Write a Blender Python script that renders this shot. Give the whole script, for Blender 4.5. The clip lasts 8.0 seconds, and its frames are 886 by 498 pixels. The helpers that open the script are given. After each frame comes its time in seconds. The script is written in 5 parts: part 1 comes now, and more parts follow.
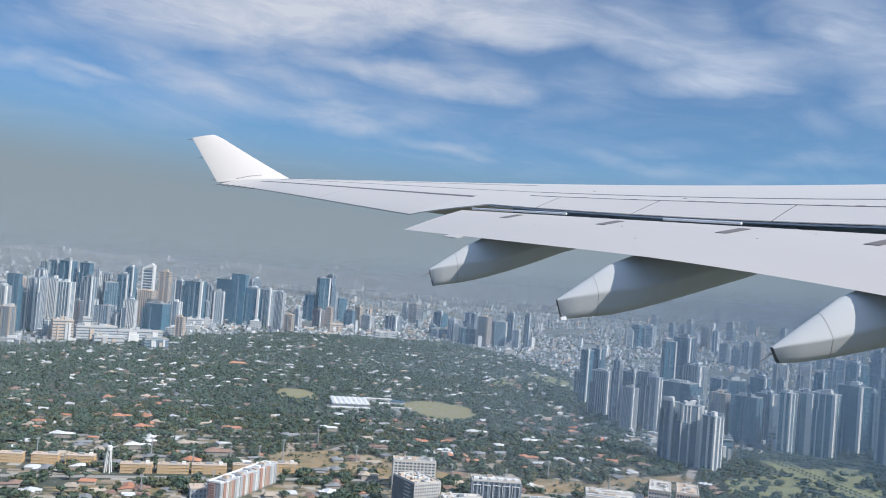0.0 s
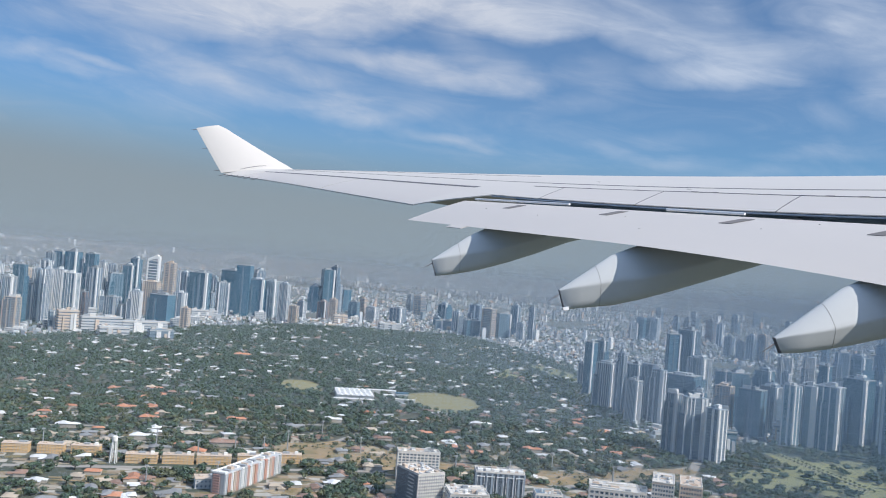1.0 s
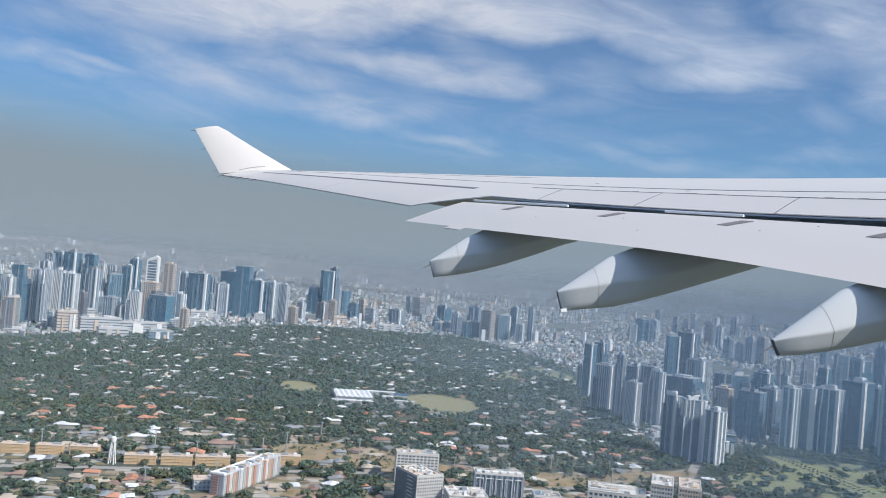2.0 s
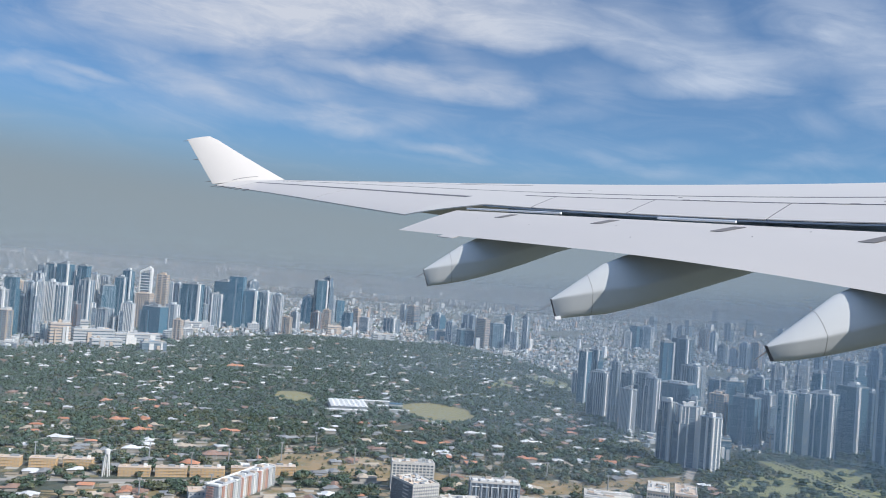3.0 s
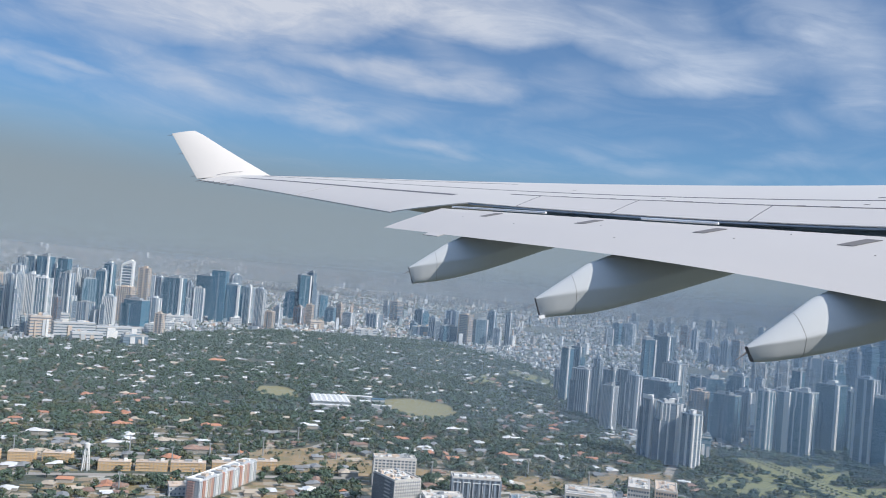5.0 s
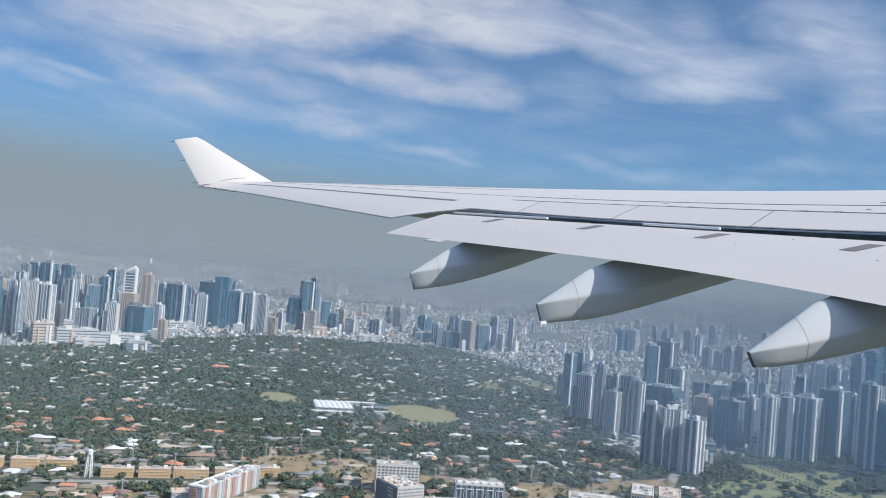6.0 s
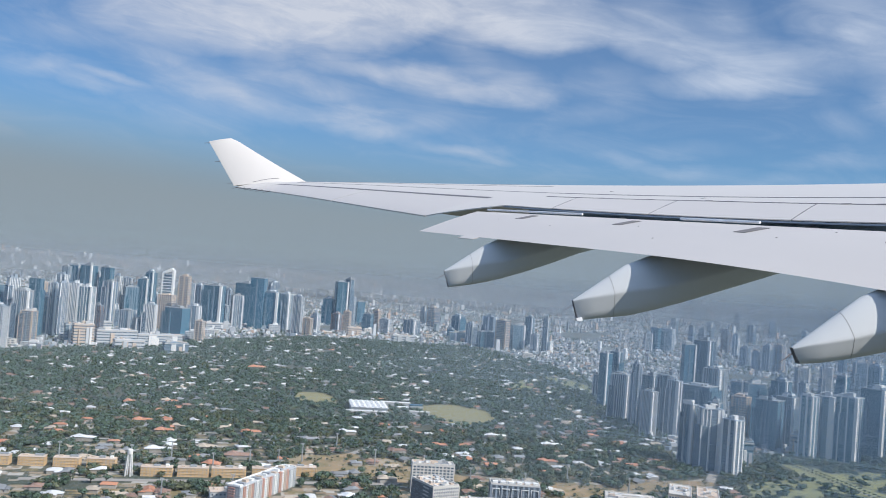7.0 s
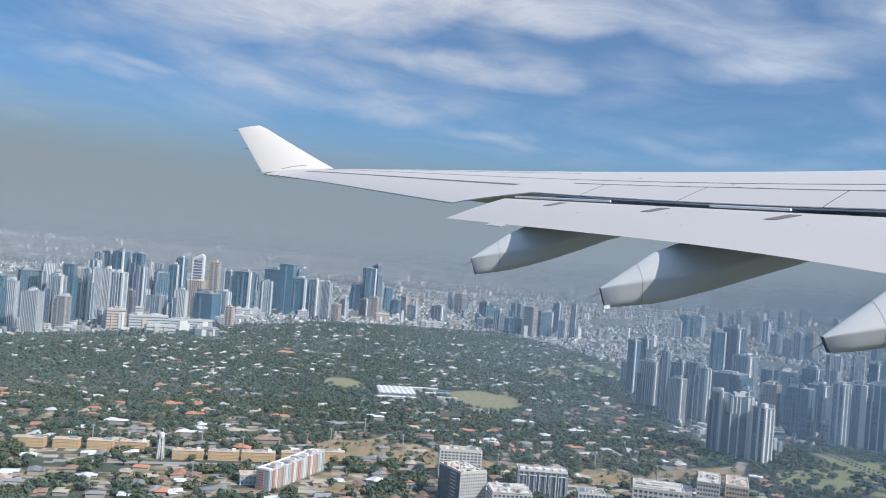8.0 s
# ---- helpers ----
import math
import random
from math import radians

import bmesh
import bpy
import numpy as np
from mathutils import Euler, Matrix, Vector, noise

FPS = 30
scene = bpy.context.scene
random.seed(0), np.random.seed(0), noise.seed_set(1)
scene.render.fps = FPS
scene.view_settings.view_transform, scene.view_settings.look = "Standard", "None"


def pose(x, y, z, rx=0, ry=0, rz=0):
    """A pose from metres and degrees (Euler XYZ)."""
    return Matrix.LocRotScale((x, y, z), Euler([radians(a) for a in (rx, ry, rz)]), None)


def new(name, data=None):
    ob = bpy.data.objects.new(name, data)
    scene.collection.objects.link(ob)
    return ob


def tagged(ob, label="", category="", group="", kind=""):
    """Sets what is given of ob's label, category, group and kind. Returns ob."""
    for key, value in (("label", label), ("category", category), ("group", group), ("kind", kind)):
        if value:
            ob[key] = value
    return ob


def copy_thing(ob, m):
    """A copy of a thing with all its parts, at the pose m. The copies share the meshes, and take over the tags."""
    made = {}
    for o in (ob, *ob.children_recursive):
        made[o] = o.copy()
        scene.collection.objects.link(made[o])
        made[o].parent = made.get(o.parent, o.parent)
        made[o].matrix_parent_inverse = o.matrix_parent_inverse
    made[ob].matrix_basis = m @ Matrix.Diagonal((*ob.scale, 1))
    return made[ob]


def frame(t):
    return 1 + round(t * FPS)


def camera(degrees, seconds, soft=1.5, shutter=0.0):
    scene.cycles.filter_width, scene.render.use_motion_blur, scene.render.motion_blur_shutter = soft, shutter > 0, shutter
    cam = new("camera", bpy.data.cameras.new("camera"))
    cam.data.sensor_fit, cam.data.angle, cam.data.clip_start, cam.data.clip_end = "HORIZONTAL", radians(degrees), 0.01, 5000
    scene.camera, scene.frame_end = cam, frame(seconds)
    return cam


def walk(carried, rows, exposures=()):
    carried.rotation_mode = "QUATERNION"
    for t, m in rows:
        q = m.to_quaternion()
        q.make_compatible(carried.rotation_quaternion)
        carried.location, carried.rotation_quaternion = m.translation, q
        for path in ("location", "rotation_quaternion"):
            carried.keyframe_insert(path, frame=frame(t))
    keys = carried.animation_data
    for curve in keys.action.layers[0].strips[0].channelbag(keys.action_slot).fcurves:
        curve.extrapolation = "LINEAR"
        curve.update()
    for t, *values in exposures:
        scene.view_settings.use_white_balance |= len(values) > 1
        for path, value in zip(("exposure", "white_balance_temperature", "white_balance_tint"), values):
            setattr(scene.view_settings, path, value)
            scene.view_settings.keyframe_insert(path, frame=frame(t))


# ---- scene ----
# The aircraft is taken as standing still over the city, as it stands half-way through the shot:
# the eye sits at its cabin window, EYE metres over the ground, and only sways and turns by hand.
cam = camera(53.7, 8.0, soft=1.0)
EYE = 180.0
SEAT = pose(0, 0, EYE, 91.15, -5.0, 0)
# seconds; sway to the right, up and back in metres; tip up, turn left and lean left in degrees
SWAY = [
    (0.0, -0.043, 0.011, 0.017, 0.325, 0.705, -0.355),
    (0.5, -0.010, -0.003, -0.009, 0.000, 0.911, -0.231),
    (1.0, -0.016, -0.015, 0.002, -0.201, 1.006, -0.203),
    (1.5, -0.001, -0.020, -0.018, -0.288, 1.081, 0.086),
    (3.0, 0.007, -0.017, -0.036, 0.446, 0.556, -0.568),
    (3.5, -0.006, 0.001, 0.007, 0.250, 0.294, -0.364),
    (4.0, 0.000, 0.000, 0.000, 0.000, 0.000, 0.000),
    (4.5, 0.005, 0.009, 0.019, -0.038, -0.250, 0.007),
    (5.0, -0.016, 0.019, 0.040, 0.168, -0.508, -0.059),
    (6.5, 0.010, 0.005, -0.011, 0.636, 0.143, -0.335),
    (7.0, -0.002, -0.023, -0.064, 0.556, 1.872, -0.581),
    (7.5, 0.032, 0.001, -0.080, -0.133, 3.443, -0.737),
    (8.0, 0.008, -0.012, -0.064, -0.324, 3.688, -0.509),
]


def turned(a, b, c):
    v = Vector((radians(a), radians(b), radians(c)))
    return Matrix.Rotation(v.length, 4, v) if v.length else Matrix.Identity(4)


walk(cam, [(t, SEAT @ Matrix.Translation((x, y, z)) @ turned(a, b, c)) for t, x, y, z, a, b, c in SWAY])

# ---- light ----
SUN = Vector((0.65, -0.36, 0.67)).normalized()
lamp = new("sun", bpy.data.lights.new("sun", "SUN"))
lamp.data.energy, lamp.data.angle, lamp.data.color = 4.35, radians(0.6), (1.0, 0.94, 0.86)
lamp.matrix_world = Matrix.Translation((0, 0, 900)) @ SUN.to_track_quat("Z", "Y").to_matrix().to_4x4()


class Nodes:
    """A short way to write node trees."""

    def __init__(self, tree):
        self.tree = tree
        tree.nodes.clear()

    def add(self, kind, **put):
        n = self.tree.nodes.new(kind)
        for key, value in put.items():
            spot = n.inputs[key] if key in n.inputs else None
            if spot is None:
                raise KeyError(key)
            if isinstance(value, bpy.types.NodeSocket):
                self.tree.links.new(value, spot)
            else:
                spot.default_value = value
        return n

    def math(self, op, a, b=0.0, c=0.0, clamp=False):
        n = self.tree.nodes.new("ShaderNodeMath")
        n.operation, n.use_clamp = op, clamp
        for spot, value in zip(n.inputs, (a, b, c)):
            if isinstance(value, bpy.types.NodeSocket):
                self.tree.links.new(value, spot)
            else:
                spot.default_value = value
        return n.outputs[0]

    def mix(self, k, a, b, blend="MIX"):
        n = self.tree.nodes.new("ShaderNodeMix")
        n.data_type, n.blend_type = "RGBA", blend
        for spot, value in ((n.inputs[0], k), (n.inputs[6], a), (n.inputs[7], b)):
            if isinstance(value, bpy.types.NodeSocket):
                self.tree.links.new(value, spot)
            else:
                spot.default_value = (*value, 1) if isinstance(value, tuple) and len(value) == 3 else value
        return n.outputs[2]

    def step(self, v, lo, hi, to0=0.0, to1=1.0):
        n = self.tree.nodes.new("ShaderNodeMapRange")
        n.interpolation_type = "SMOOTHSTEP"
        for spot, value in zip(n.inputs, (v, lo, hi, to0, to1)):
            if isinstance(value, bpy.types.NodeSocket):
                self.tree.links.new(value, spot)
            else:
                spot.default_value = value
        return n.outputs[0]

    def noise(self, at, scale, detail=4.0, rough=0.55, distort=0.0):
        n = self.add("ShaderNodeTexNoise", Vector=at, Scale=scale, Detail=detail, Roughness=rough, Distortion=distort)
        return n.outputs[0]

    def join(self, x, y, z):
        return self.add("ShaderNodeCombineXYZ", X=x, Y=y, Z=z).outputs[0]


HAZE = (0.272, 0.334, 0.385)
world = bpy.data.worlds.new("sky")
scene.world = world
world.use_nodes = True
w = Nodes(world.node_tree)
sky = w.add("ShaderNodeTexSky")
sky.sky_type, sky.sun_disc = "NISHITA", False
sky.sun_elevation, sky.sun_rotation = math.asin(SUN.z), math.atan2(SUN.x, SUN.y)
sky.altitude, sky.air_density, sky.dust_density, sky.ozone_density = 180, 1.0, 0.25, 2.0
way = w.add("ShaderNodeTexCoord").outputs["Generated"]
axes = w.add("ShaderNodeSeparateXYZ", Vector=way)
up = axes.outputs[2]
# high cirrus: a sheet far overhead, drawn out into streaks
lift = w.math("ADD", w.math("MAXIMUM", up, 0.0), 0.05)
px_, py_ = w.math("DIVIDE", axes.outputs[0], lift), w.math("DIVIDE", axes.outputs[1], lift)
streak = w.join(w.math("ADD", w.math("MULTIPLY", px_, 0.70), w.math("MULTIPLY", py_, 0.16)), w.math("ADD", w.math("MULTIPLY", py_, 0.50), w.math("MULTIPLY", px_, -0.12)), 0.0)
broad = w.noise(streak, 0.66, 8, 0.58, 0.7)
fine = w.noise(w.join(w.math("MULTIPLY", px_, 0.75), w.math("ADD", w.math("MULTIPLY", py_, 1.25), w.math("MULTIPLY", px_, -0.25)), 3.0), 0.9, 8, 0.56, 0.8)
cloud = w.math("ADD", w.math("MULTIPLY", broad, 0.60), w.math("MULTIPLY", fine, 0.40))
bearing = w.math("DIVIDE", axes.outputs[0], w.math("MAXIMUM", axes.outputs[1], 0.2))
streamed = w.join(w.math("ADD", w.math("MULTIPLY", bearing, 7.0), w.math("MULTIPLY", up, -4.0)), w.math("ADD", w.math("MULTIPLY", up, 30.0), w.math("MULTIPLY", bearing, 3.0)), 1.0)
wisp = w.noise(streamed, 1.0, 8, 0.60, 0.9)
strand = w.noise(streamed, 2.6, 6, 0.62, 0.6)


def wandering(at, scale, reach, high):
    """The same place, carried aside by an eddy."""
    n = w.add("ShaderNodeTexNoise", Vector=at, Scale=scale, Detail=3.0)
    off = w.tree.nodes.new("ShaderNodeVectorMath")
    off.operation = "MULTIPLY_ADD"
    w.tree.links.new(n.outputs["Color"], off.inputs[0])
    off.inputs[1].default_value = (reach, high, 0)
    off.inputs[2].default_value = (-reach / 2, -high / 2, 0)
    both = w.tree.nodes.new("ShaderNodeVectorMath")
    w.tree.links.new(at, both.inputs[0])
    w.tree.links.new(off.outputs[0], both.inputs[1])
    return both.outputs[0]


slope = w.math("DIVIDE", up, w.math("MAXIMUM", axes.outputs[1], 0.2))
drift = wandering(wandering(w.join(bearing, slope, 0.0), 9.0, 0.050, 0.026), 34.0, 0.022, 0.010)


def wisp_of_cloud(b, e, lean, long_, wide, much):
    """A drawn-out tuft of cirrus round a bearing and a height, leaning by some degrees."""
    m = w.add("ShaderNodeMapping", Vector=drift, Location=(b, e, 0), Rotation=(0, 0, radians(lean)), Scale=(long_ * 1.1, wide * 1.25, 1))
    m.vector_type = "TEXTURE"
    g = w.add("ShaderNodeTexGradient", Vector=m.outputs[0])
    g.gradient_type = "SPHERICAL"
    return w.math("MULTIPLY", g.outputs["Fac"], much)


veiled = 0.0
for tuft in (
    wisp_of_cloud(-0.275, 0.281, 0, 0.207, 0.0400, 1.69),
    wisp_of_cloud(-0.183, 0.305, -0, 0.164, 0.0387, 1.46),
    wisp_of_cloud(-0.190, 0.274, -3, 0.085, 0.0220, 1.01),
    wisp_of_cloud(0.016, 0.304, -3, 0.129, 0.0400, 1.46),
    wisp_of_cloud(0.025, 0.281, -3, 0.076, 0.0168, 1.01),
    wisp_of_cloud(0.086, 0.294, -8, 0.052, 0.0258, 0.68),
    wisp_of_cloud(0.182, 0.307, -20, 0.073, 0.0355, 0.45),
    wisp_of_cloud(0.175, 0.279, -17, 0.066, 0.0185, 0.61),
    wisp_of_cloud(0.263, 0.272, -11, 0.090, 0.0355, 0.48),
    wisp_of_cloud(0.279, 0.239, 2, 0.097, 0.0171, 0.80),
    wisp_of_cloud(0.323, 0.263, 3, 0.123, 0.0284, 0.40),
    wisp_of_cloud(0.263, 0.314, -35, 0.041, 0.0284, 0.25),
    wisp_of_cloud(0.425, 0.322, -2, 0.098, 0.0355, 0.53),
    wisp_of_cloud(0.414, 0.304, -15, 0.027, 0.0113, 0.40),
    wisp_of_cloud(0.464, 0.291, -10, 0.074, 0.0320, 0.64),
    wisp_of_cloud(0.473, 0.248, 2, 0.057, 0.0156, 0.64),
    wisp_of_cloud(0.436, 0.273, 2, 0.080, 0.0156, 0.28),
    wisp_of_cloud(0.406, 0.203, -17, 0.034, 0.0171, 0.24),
    wisp_of_cloud(0.469, 0.224, -4, 0.052, 0.0171, 0.32),
    wisp_of_cloud(0.240, 0.161, 2, 0.061, 0.0099, 0.14),
    wisp_of_cloud(0.167, 0.140, -6, 0.051, 0.0092, 0.21),
    wisp_of_cloud(0.245, 0.136, 0, 0.063, 0.0092, 0.26),
    wisp_of_cloud(0.416, 0.158, 6, 0.105, 0.0092, 0.15),
    wisp_of_cloud(0.340, 0.132, 7, 0.053, 0.0085, 0.21),
    wisp_of_cloud(-0.183, 0.234, -4, 0.076, 0.0116, 0.28),
    wisp_of_cloud(-0.114, 0.226, -4, 0.059, 0.0103, 0.25),
    wisp_of_cloud(-0.077, 0.219, -11, 0.074, 0.0168, 0.47),
    wisp_of_cloud(-0.048, 0.218, -12, 0.050, 0.0155, 0.25),
    wisp_of_cloud(0.021, 0.208, -1, 0.064, 0.0142, 0.40),
    wisp_of_cloud(0.030, 0.224, -11, 0.055, 0.0245, 0.30),
    wisp_of_cloud(0.064, 0.211, 17, 0.039, 0.0103, 0.17),
    wisp_of_cloud(-0.031, 0.255, -29, 0.045, 0.0220, 0.25),
    wisp_of_cloud(0.146, 0.234, 5, 0.063, 0.0213, 0.25),
    wisp_of_cloud(0.120, 0.195, 10, 0.063, 0.0129, 0.20),
    wisp_of_cloud(-0.275, 0.242, -23, 0.045, 0.0194, 0.23),
    wisp_of_cloud(-0.243, 0.215, -9, 0.049, 0.0142, 0.30),
    wisp_of_cloud(-0.241, 0.231, -11, 0.022, 0.0077, 0.17),
    wisp_of_cloud(-0.391, 0.231, -23, 0.082, 0.0323, 0.23),
    wisp_of_cloud(-0.320, 0.201, -17, 0.087, 0.0291, 0.28),
    wisp_of_cloud(-0.269, 0.178, -8, 0.083, 0.0220, 0.38),
    wisp_of_cloud(-0.249, 0.173, -17, 0.045, 0.0116, 0.35),
    wisp_of_cloud(-0.182, 0.196, -8, 0.097, 0.0168, 0.28),
    wisp_of_cloud(-0.167, 0.171, 3, 0.065, 0.0103, 0.42),
    wisp_of_cloud(-0.146, 0.156, -6, 0.061, 0.0142, 0.38),
    wisp_of_cloud(-0.095, 0.162, 9, 0.060, 0.0129, 0.30),
    wisp_of_cloud(-0.058, 0.182, -6, 0.063, 0.0168, 0.15),
    wisp_of_cloud(-0.074, 0.144, -5, 0.051, 0.0090, 0.17),
    wisp_of_cloud(-0.015, 0.137, -7, 0.058, 0.0077, 0.38),
    wisp_of_cloud(0.014, 0.144, 4, 0.033, 0.0065, 0.12),
    wisp_of_cloud(-0.437, 0.198, -9, 0.051, 0.0053, 0.38),
    wisp_of_cloud(-0.509, 0.206, -2, 0.070, 0.0136, 0.25),
    wisp_of_cloud(-0.468, 0.187, -9, 0.035, 0.0106, 0.28),
    wisp_of_cloud(-0.383, 0.177, -7, 0.078, 0.0146, 0.17),
    wisp_of_cloud(-0.500, 0.250, 2, 0.085, 0.0220, 0.20),
    wisp_of_cloud(-0.341, 0.154, -3, 0.076, 0.0168, 0.23),
    wisp_of_cloud(-0.573, 0.129, -5, 0.047, 0.0087, 0.40),
    wisp_of_cloud(-0.649, 0.166, -0, 0.087, 0.0193, 0.20),
):
    veiled = w.math("ADD", veiled, tuft)
veiled = w.math("SUBTRACT", 1.0, w.math("POWER", 0.25, veiled))
ahead = w.step(axes.outputs[1], 0.2, 0.5)
elsewhere = w.math("MULTIPLY", w.step(cloud, 0.47, 0.74), 0.7)
thick = w.math("MULTIPLY", veiled, w.math("ADD", 0.55, w.math("ADD", w.math("MULTIPLY", w.step(wisp, 0.28, 0.72), 0.34), w.math("MULTIPLY", w.step(strand, 0.3, 0.7), 0.18))))
thick = w.math("ADD", thick, w.math("ADD", w.math("MULTIPLY", w.step(wisp, 0.40, 0.75), 0.14), w.step(bearing, -0.30, 0.10, 0.12, 0.15)))
cover = w.math("ADD", w.math("MULTIPLY", ahead, thick), w.math("MULTIPLY", w.math("SUBTRACT", 1.0, ahead), elsewhere))
cover = w.math("MULTIPLY", w.math("MINIMUM", cover, 1.0), w.step(up, 0.06, 0.13))
blue = w.mix(1.0, sky.outputs[0], (0.034, 0.067, 0.096), "MULTIPLY")
blue = w.mix(w.step(up, 0.05, 0.13, 0.8, 0.0), blue, (0.140, 0.265, 0.430))
pale = w.mix(w.math("MULTIPLY", cover, 0.86), blue, w.mix(w.step(bearing, -0.1, 0.3), (0.68, 0.71, 0.785), (0.57, 0.65, 0.79)))
murk = w.step(w.math("ADD", up, w.math("MULTIPLY", axes.outputs[0], 0.055)), 0.036, 0.150, 1.0, 0.0)
# thin bright haze: whiter overhead, and in a wide glow round the sun
nearness = w.add("ShaderNodeVectorMath", Vector=way)
nearness.operation = "DOT_PRODUCT"
nearness.inputs[1].default_value = SUN
glow = w.step(nearness.outputs["Value"], 0.45, 0.98)
pale = w.mix(w.step(up, 0.33, 0.75, 0.0, 0.55), pale, (0.50, 0.68, 0.97))
air = w.mix(murk, pale, HAZE)
air = w.mix(w.math("MULTIPLY", glow, 0.45), air, (0.86, 0.98, 1.16))
back = w.add("ShaderNodeBackground", Color=air, Strength=1.0)
w.add("ShaderNodeOutputWorld", Surface=back.outputs[0])


# ---- materials ----
def stuff(name, colour, rough=0.6, metal=0.0, scale=0.2, amount=0.25, fine=4.0, bump=0.0, each=0.0, island=0.0, tints=(), streaks=None, reach=0.02):
    """Paint, stone or leaf: a colour that varies at two sizes, and from piece to piece."""
    m = bpy.data.materials.new(name)
    m.use_nodes = True
    n = Nodes(m.node_tree)
    at = n.add("ShaderNodeTexCoord").outputs["Object"]
    if streaks:
        at = n.add("ShaderNodeVectorMath", Vector=at)
        at.operation = "MULTIPLY"
        at.inputs[1].default_value = streaks
        at = at.outputs[0]
    big, small = n.noise(at, scale, 4), n.noise(at, scale * fine * 4, 5, 0.65)
    base = colour
    if tints:
        ramp = n.add("ShaderNodeValToRGB", Fac=n.tree.nodes.new("ShaderNodeNewGeometry").outputs["Random Per Island"])
        ramp.color_ramp.interpolation = "CONSTANT"
        while len(ramp.color_ramp.elements) < len(tints):
            ramp.color_ramp.elements.new(0.5)
        for i, (e, c) in enumerate(zip(ramp.color_ramp.elements, tints)):
            e.position, e.color = i / len(tints), (*c, 1)
        base = ramp.outputs[0]
    value = n.math("ADD", n.math("MULTIPLY", n.math("SUBTRACT", big, 0.5), 2 * amount), n.math("MULTIPLY", n.math("SUBTRACT", small, 0.5), 1.4 * amount))
    if each:
        value = n.math("ADD", value, n.math("MULTIPLY", n.math("SUBTRACT", n.tree.nodes.new("ShaderNodeObjectInfo").outputs["Random"], 0.5), 2 * each))
    if island:
        value = n.math("ADD", value, n.math("MULTIPLY", n.math("SUBTRACT", n.tree.nodes.new("ShaderNodeNewGeometry").outputs["Random Per Island"], 0.5), 2 * island))
    value = n.math("MAXIMUM", n.math("ADD", value, 1.0), 0.1)
    tint = n.mix(1.0, base, n.join(value, value, value), "MULTIPLY")
    b = n.add("ShaderNodeBsdfPrincipled", **{"Base Color": tint, "Roughness": n.math("ADD", rough, n.math("MULTIPLY", n.math("SUBTRACT", small, 0.5), 0.2), 0, True), "Metallic": metal})
    if bump:
        h = n.add("ShaderNodeBump", Height=small, Strength=bump, Distance=reach)
        n.tree.links.new(h.outputs[0], b.inputs["Normal"])
    n.add("ShaderNodeOutputMaterial", Surface=b.outputs[0])
    return m


WING_WHITE = stuff("wing_paint", (0.655, 0.628, 0.605), 0.42, 0, 0.35, 0.035, 3.0, streaks=(1.0, 0.25, 1.0))
FLAP_WHITE = stuff("flap_paint", (0.635, 0.602, 0.582), 0.40, 0, 0.4, 0.04, 3.0, streaks=(1.0, 0.25, 1.0))
FAIRING_GREY = stuff("fairing_paint", (0.60, 0.625, 0.645), 0.5, 0, 0.8, 0.05, 3.0)
SEAM_DARK = stuff("seam_sealant", (0.15, 0.15, 0.17), 0.7)
COVE_DARK = stuff("cove_metal", (0.30, 0.39, 0.52), 0.5, 0.2)
PLATE_GREY = stuff("track_plate", (0.20, 0.19, 0.19), 0.6)
LAMP_WHITE = stuff("lamp_lens", (0.85, 0.87, 0.9), 0.15)

WHITE_WALL = stuff("white_concrete", (0.80, 0.80, 0.79), 0.7, 0, 0.03, 0.12, 4, each=0.06)
OFF_WHITE = stuff("weathered_white", (0.64, 0.615, 0.58), 0.75, 0, 0.05, 0.16, 5, each=0.10)
GREY_WALL = stuff("grey_concrete", (0.52, 0.54, 0.56), 0.7, 0, 0.03, 0.12, 4, each=0.08)
CHARCOAL_WALL = stuff("charcoal_cladding", (0.11, 0.14, 0.175), 0.5, 0, 0.05, 0.15, 4, each=0.08)
SLATE_WALL = stuff("slate_concrete", (0.30, 0.36, 0.43), 0.7, 0, 0.03, 0.12, 4, each=0.12)
DARK_WALL = stuff("dark_cladding", (0.19, 0.27, 0.34), 0.5, 0, 0.03, 0.15, 4, each=0.08)
TAN_WALL = stuff("tan_concrete", (0.60, 0.49, 0.40), 0.7, 0, 0.03, 0.12, 4, each=0.08)
ORANGE_WALL = stuff("orange_render", (0.56, 0.29, 0.21), 0.75, 0, 0.2, 0.12, 4)
YELLOW_WALL = stuff("yellow_render", (0.60, 0.43, 0.25), 0.75, 0, 0.15, 0.12, 4, each=0.06)
BROWN_WALL = stuff("brown_cladding", (0.30, 0.20, 0.17), 0.7, 0, 0.05, 0.12)
BLUE_GLASS = stuff("blue_glass", (0.085, 0.215, 0.315), 0.16, 0.3, 0.05, 0.35, 4, each=0.2)
GREY_GLASS = stuff("grey_glass", (0.15, 0.22, 0.30), 0.2, 0.3, 0.05, 0.35, 4, each=0.2)
ROOF_GREY = stuff("roof_grey", (0.32, 0.345, 0.37), 0.8, 0, 0.06, 0.2)
STEEL = stuff("galvanised_steel", (0.5, 0.52, 0.54), 0.45, 0.6)
HOUSE_WALL = stuff("house_wall", (0.38, 0.36, 0.33), 0.8, 0, 0.3, 0.15, 4, each=0.2)
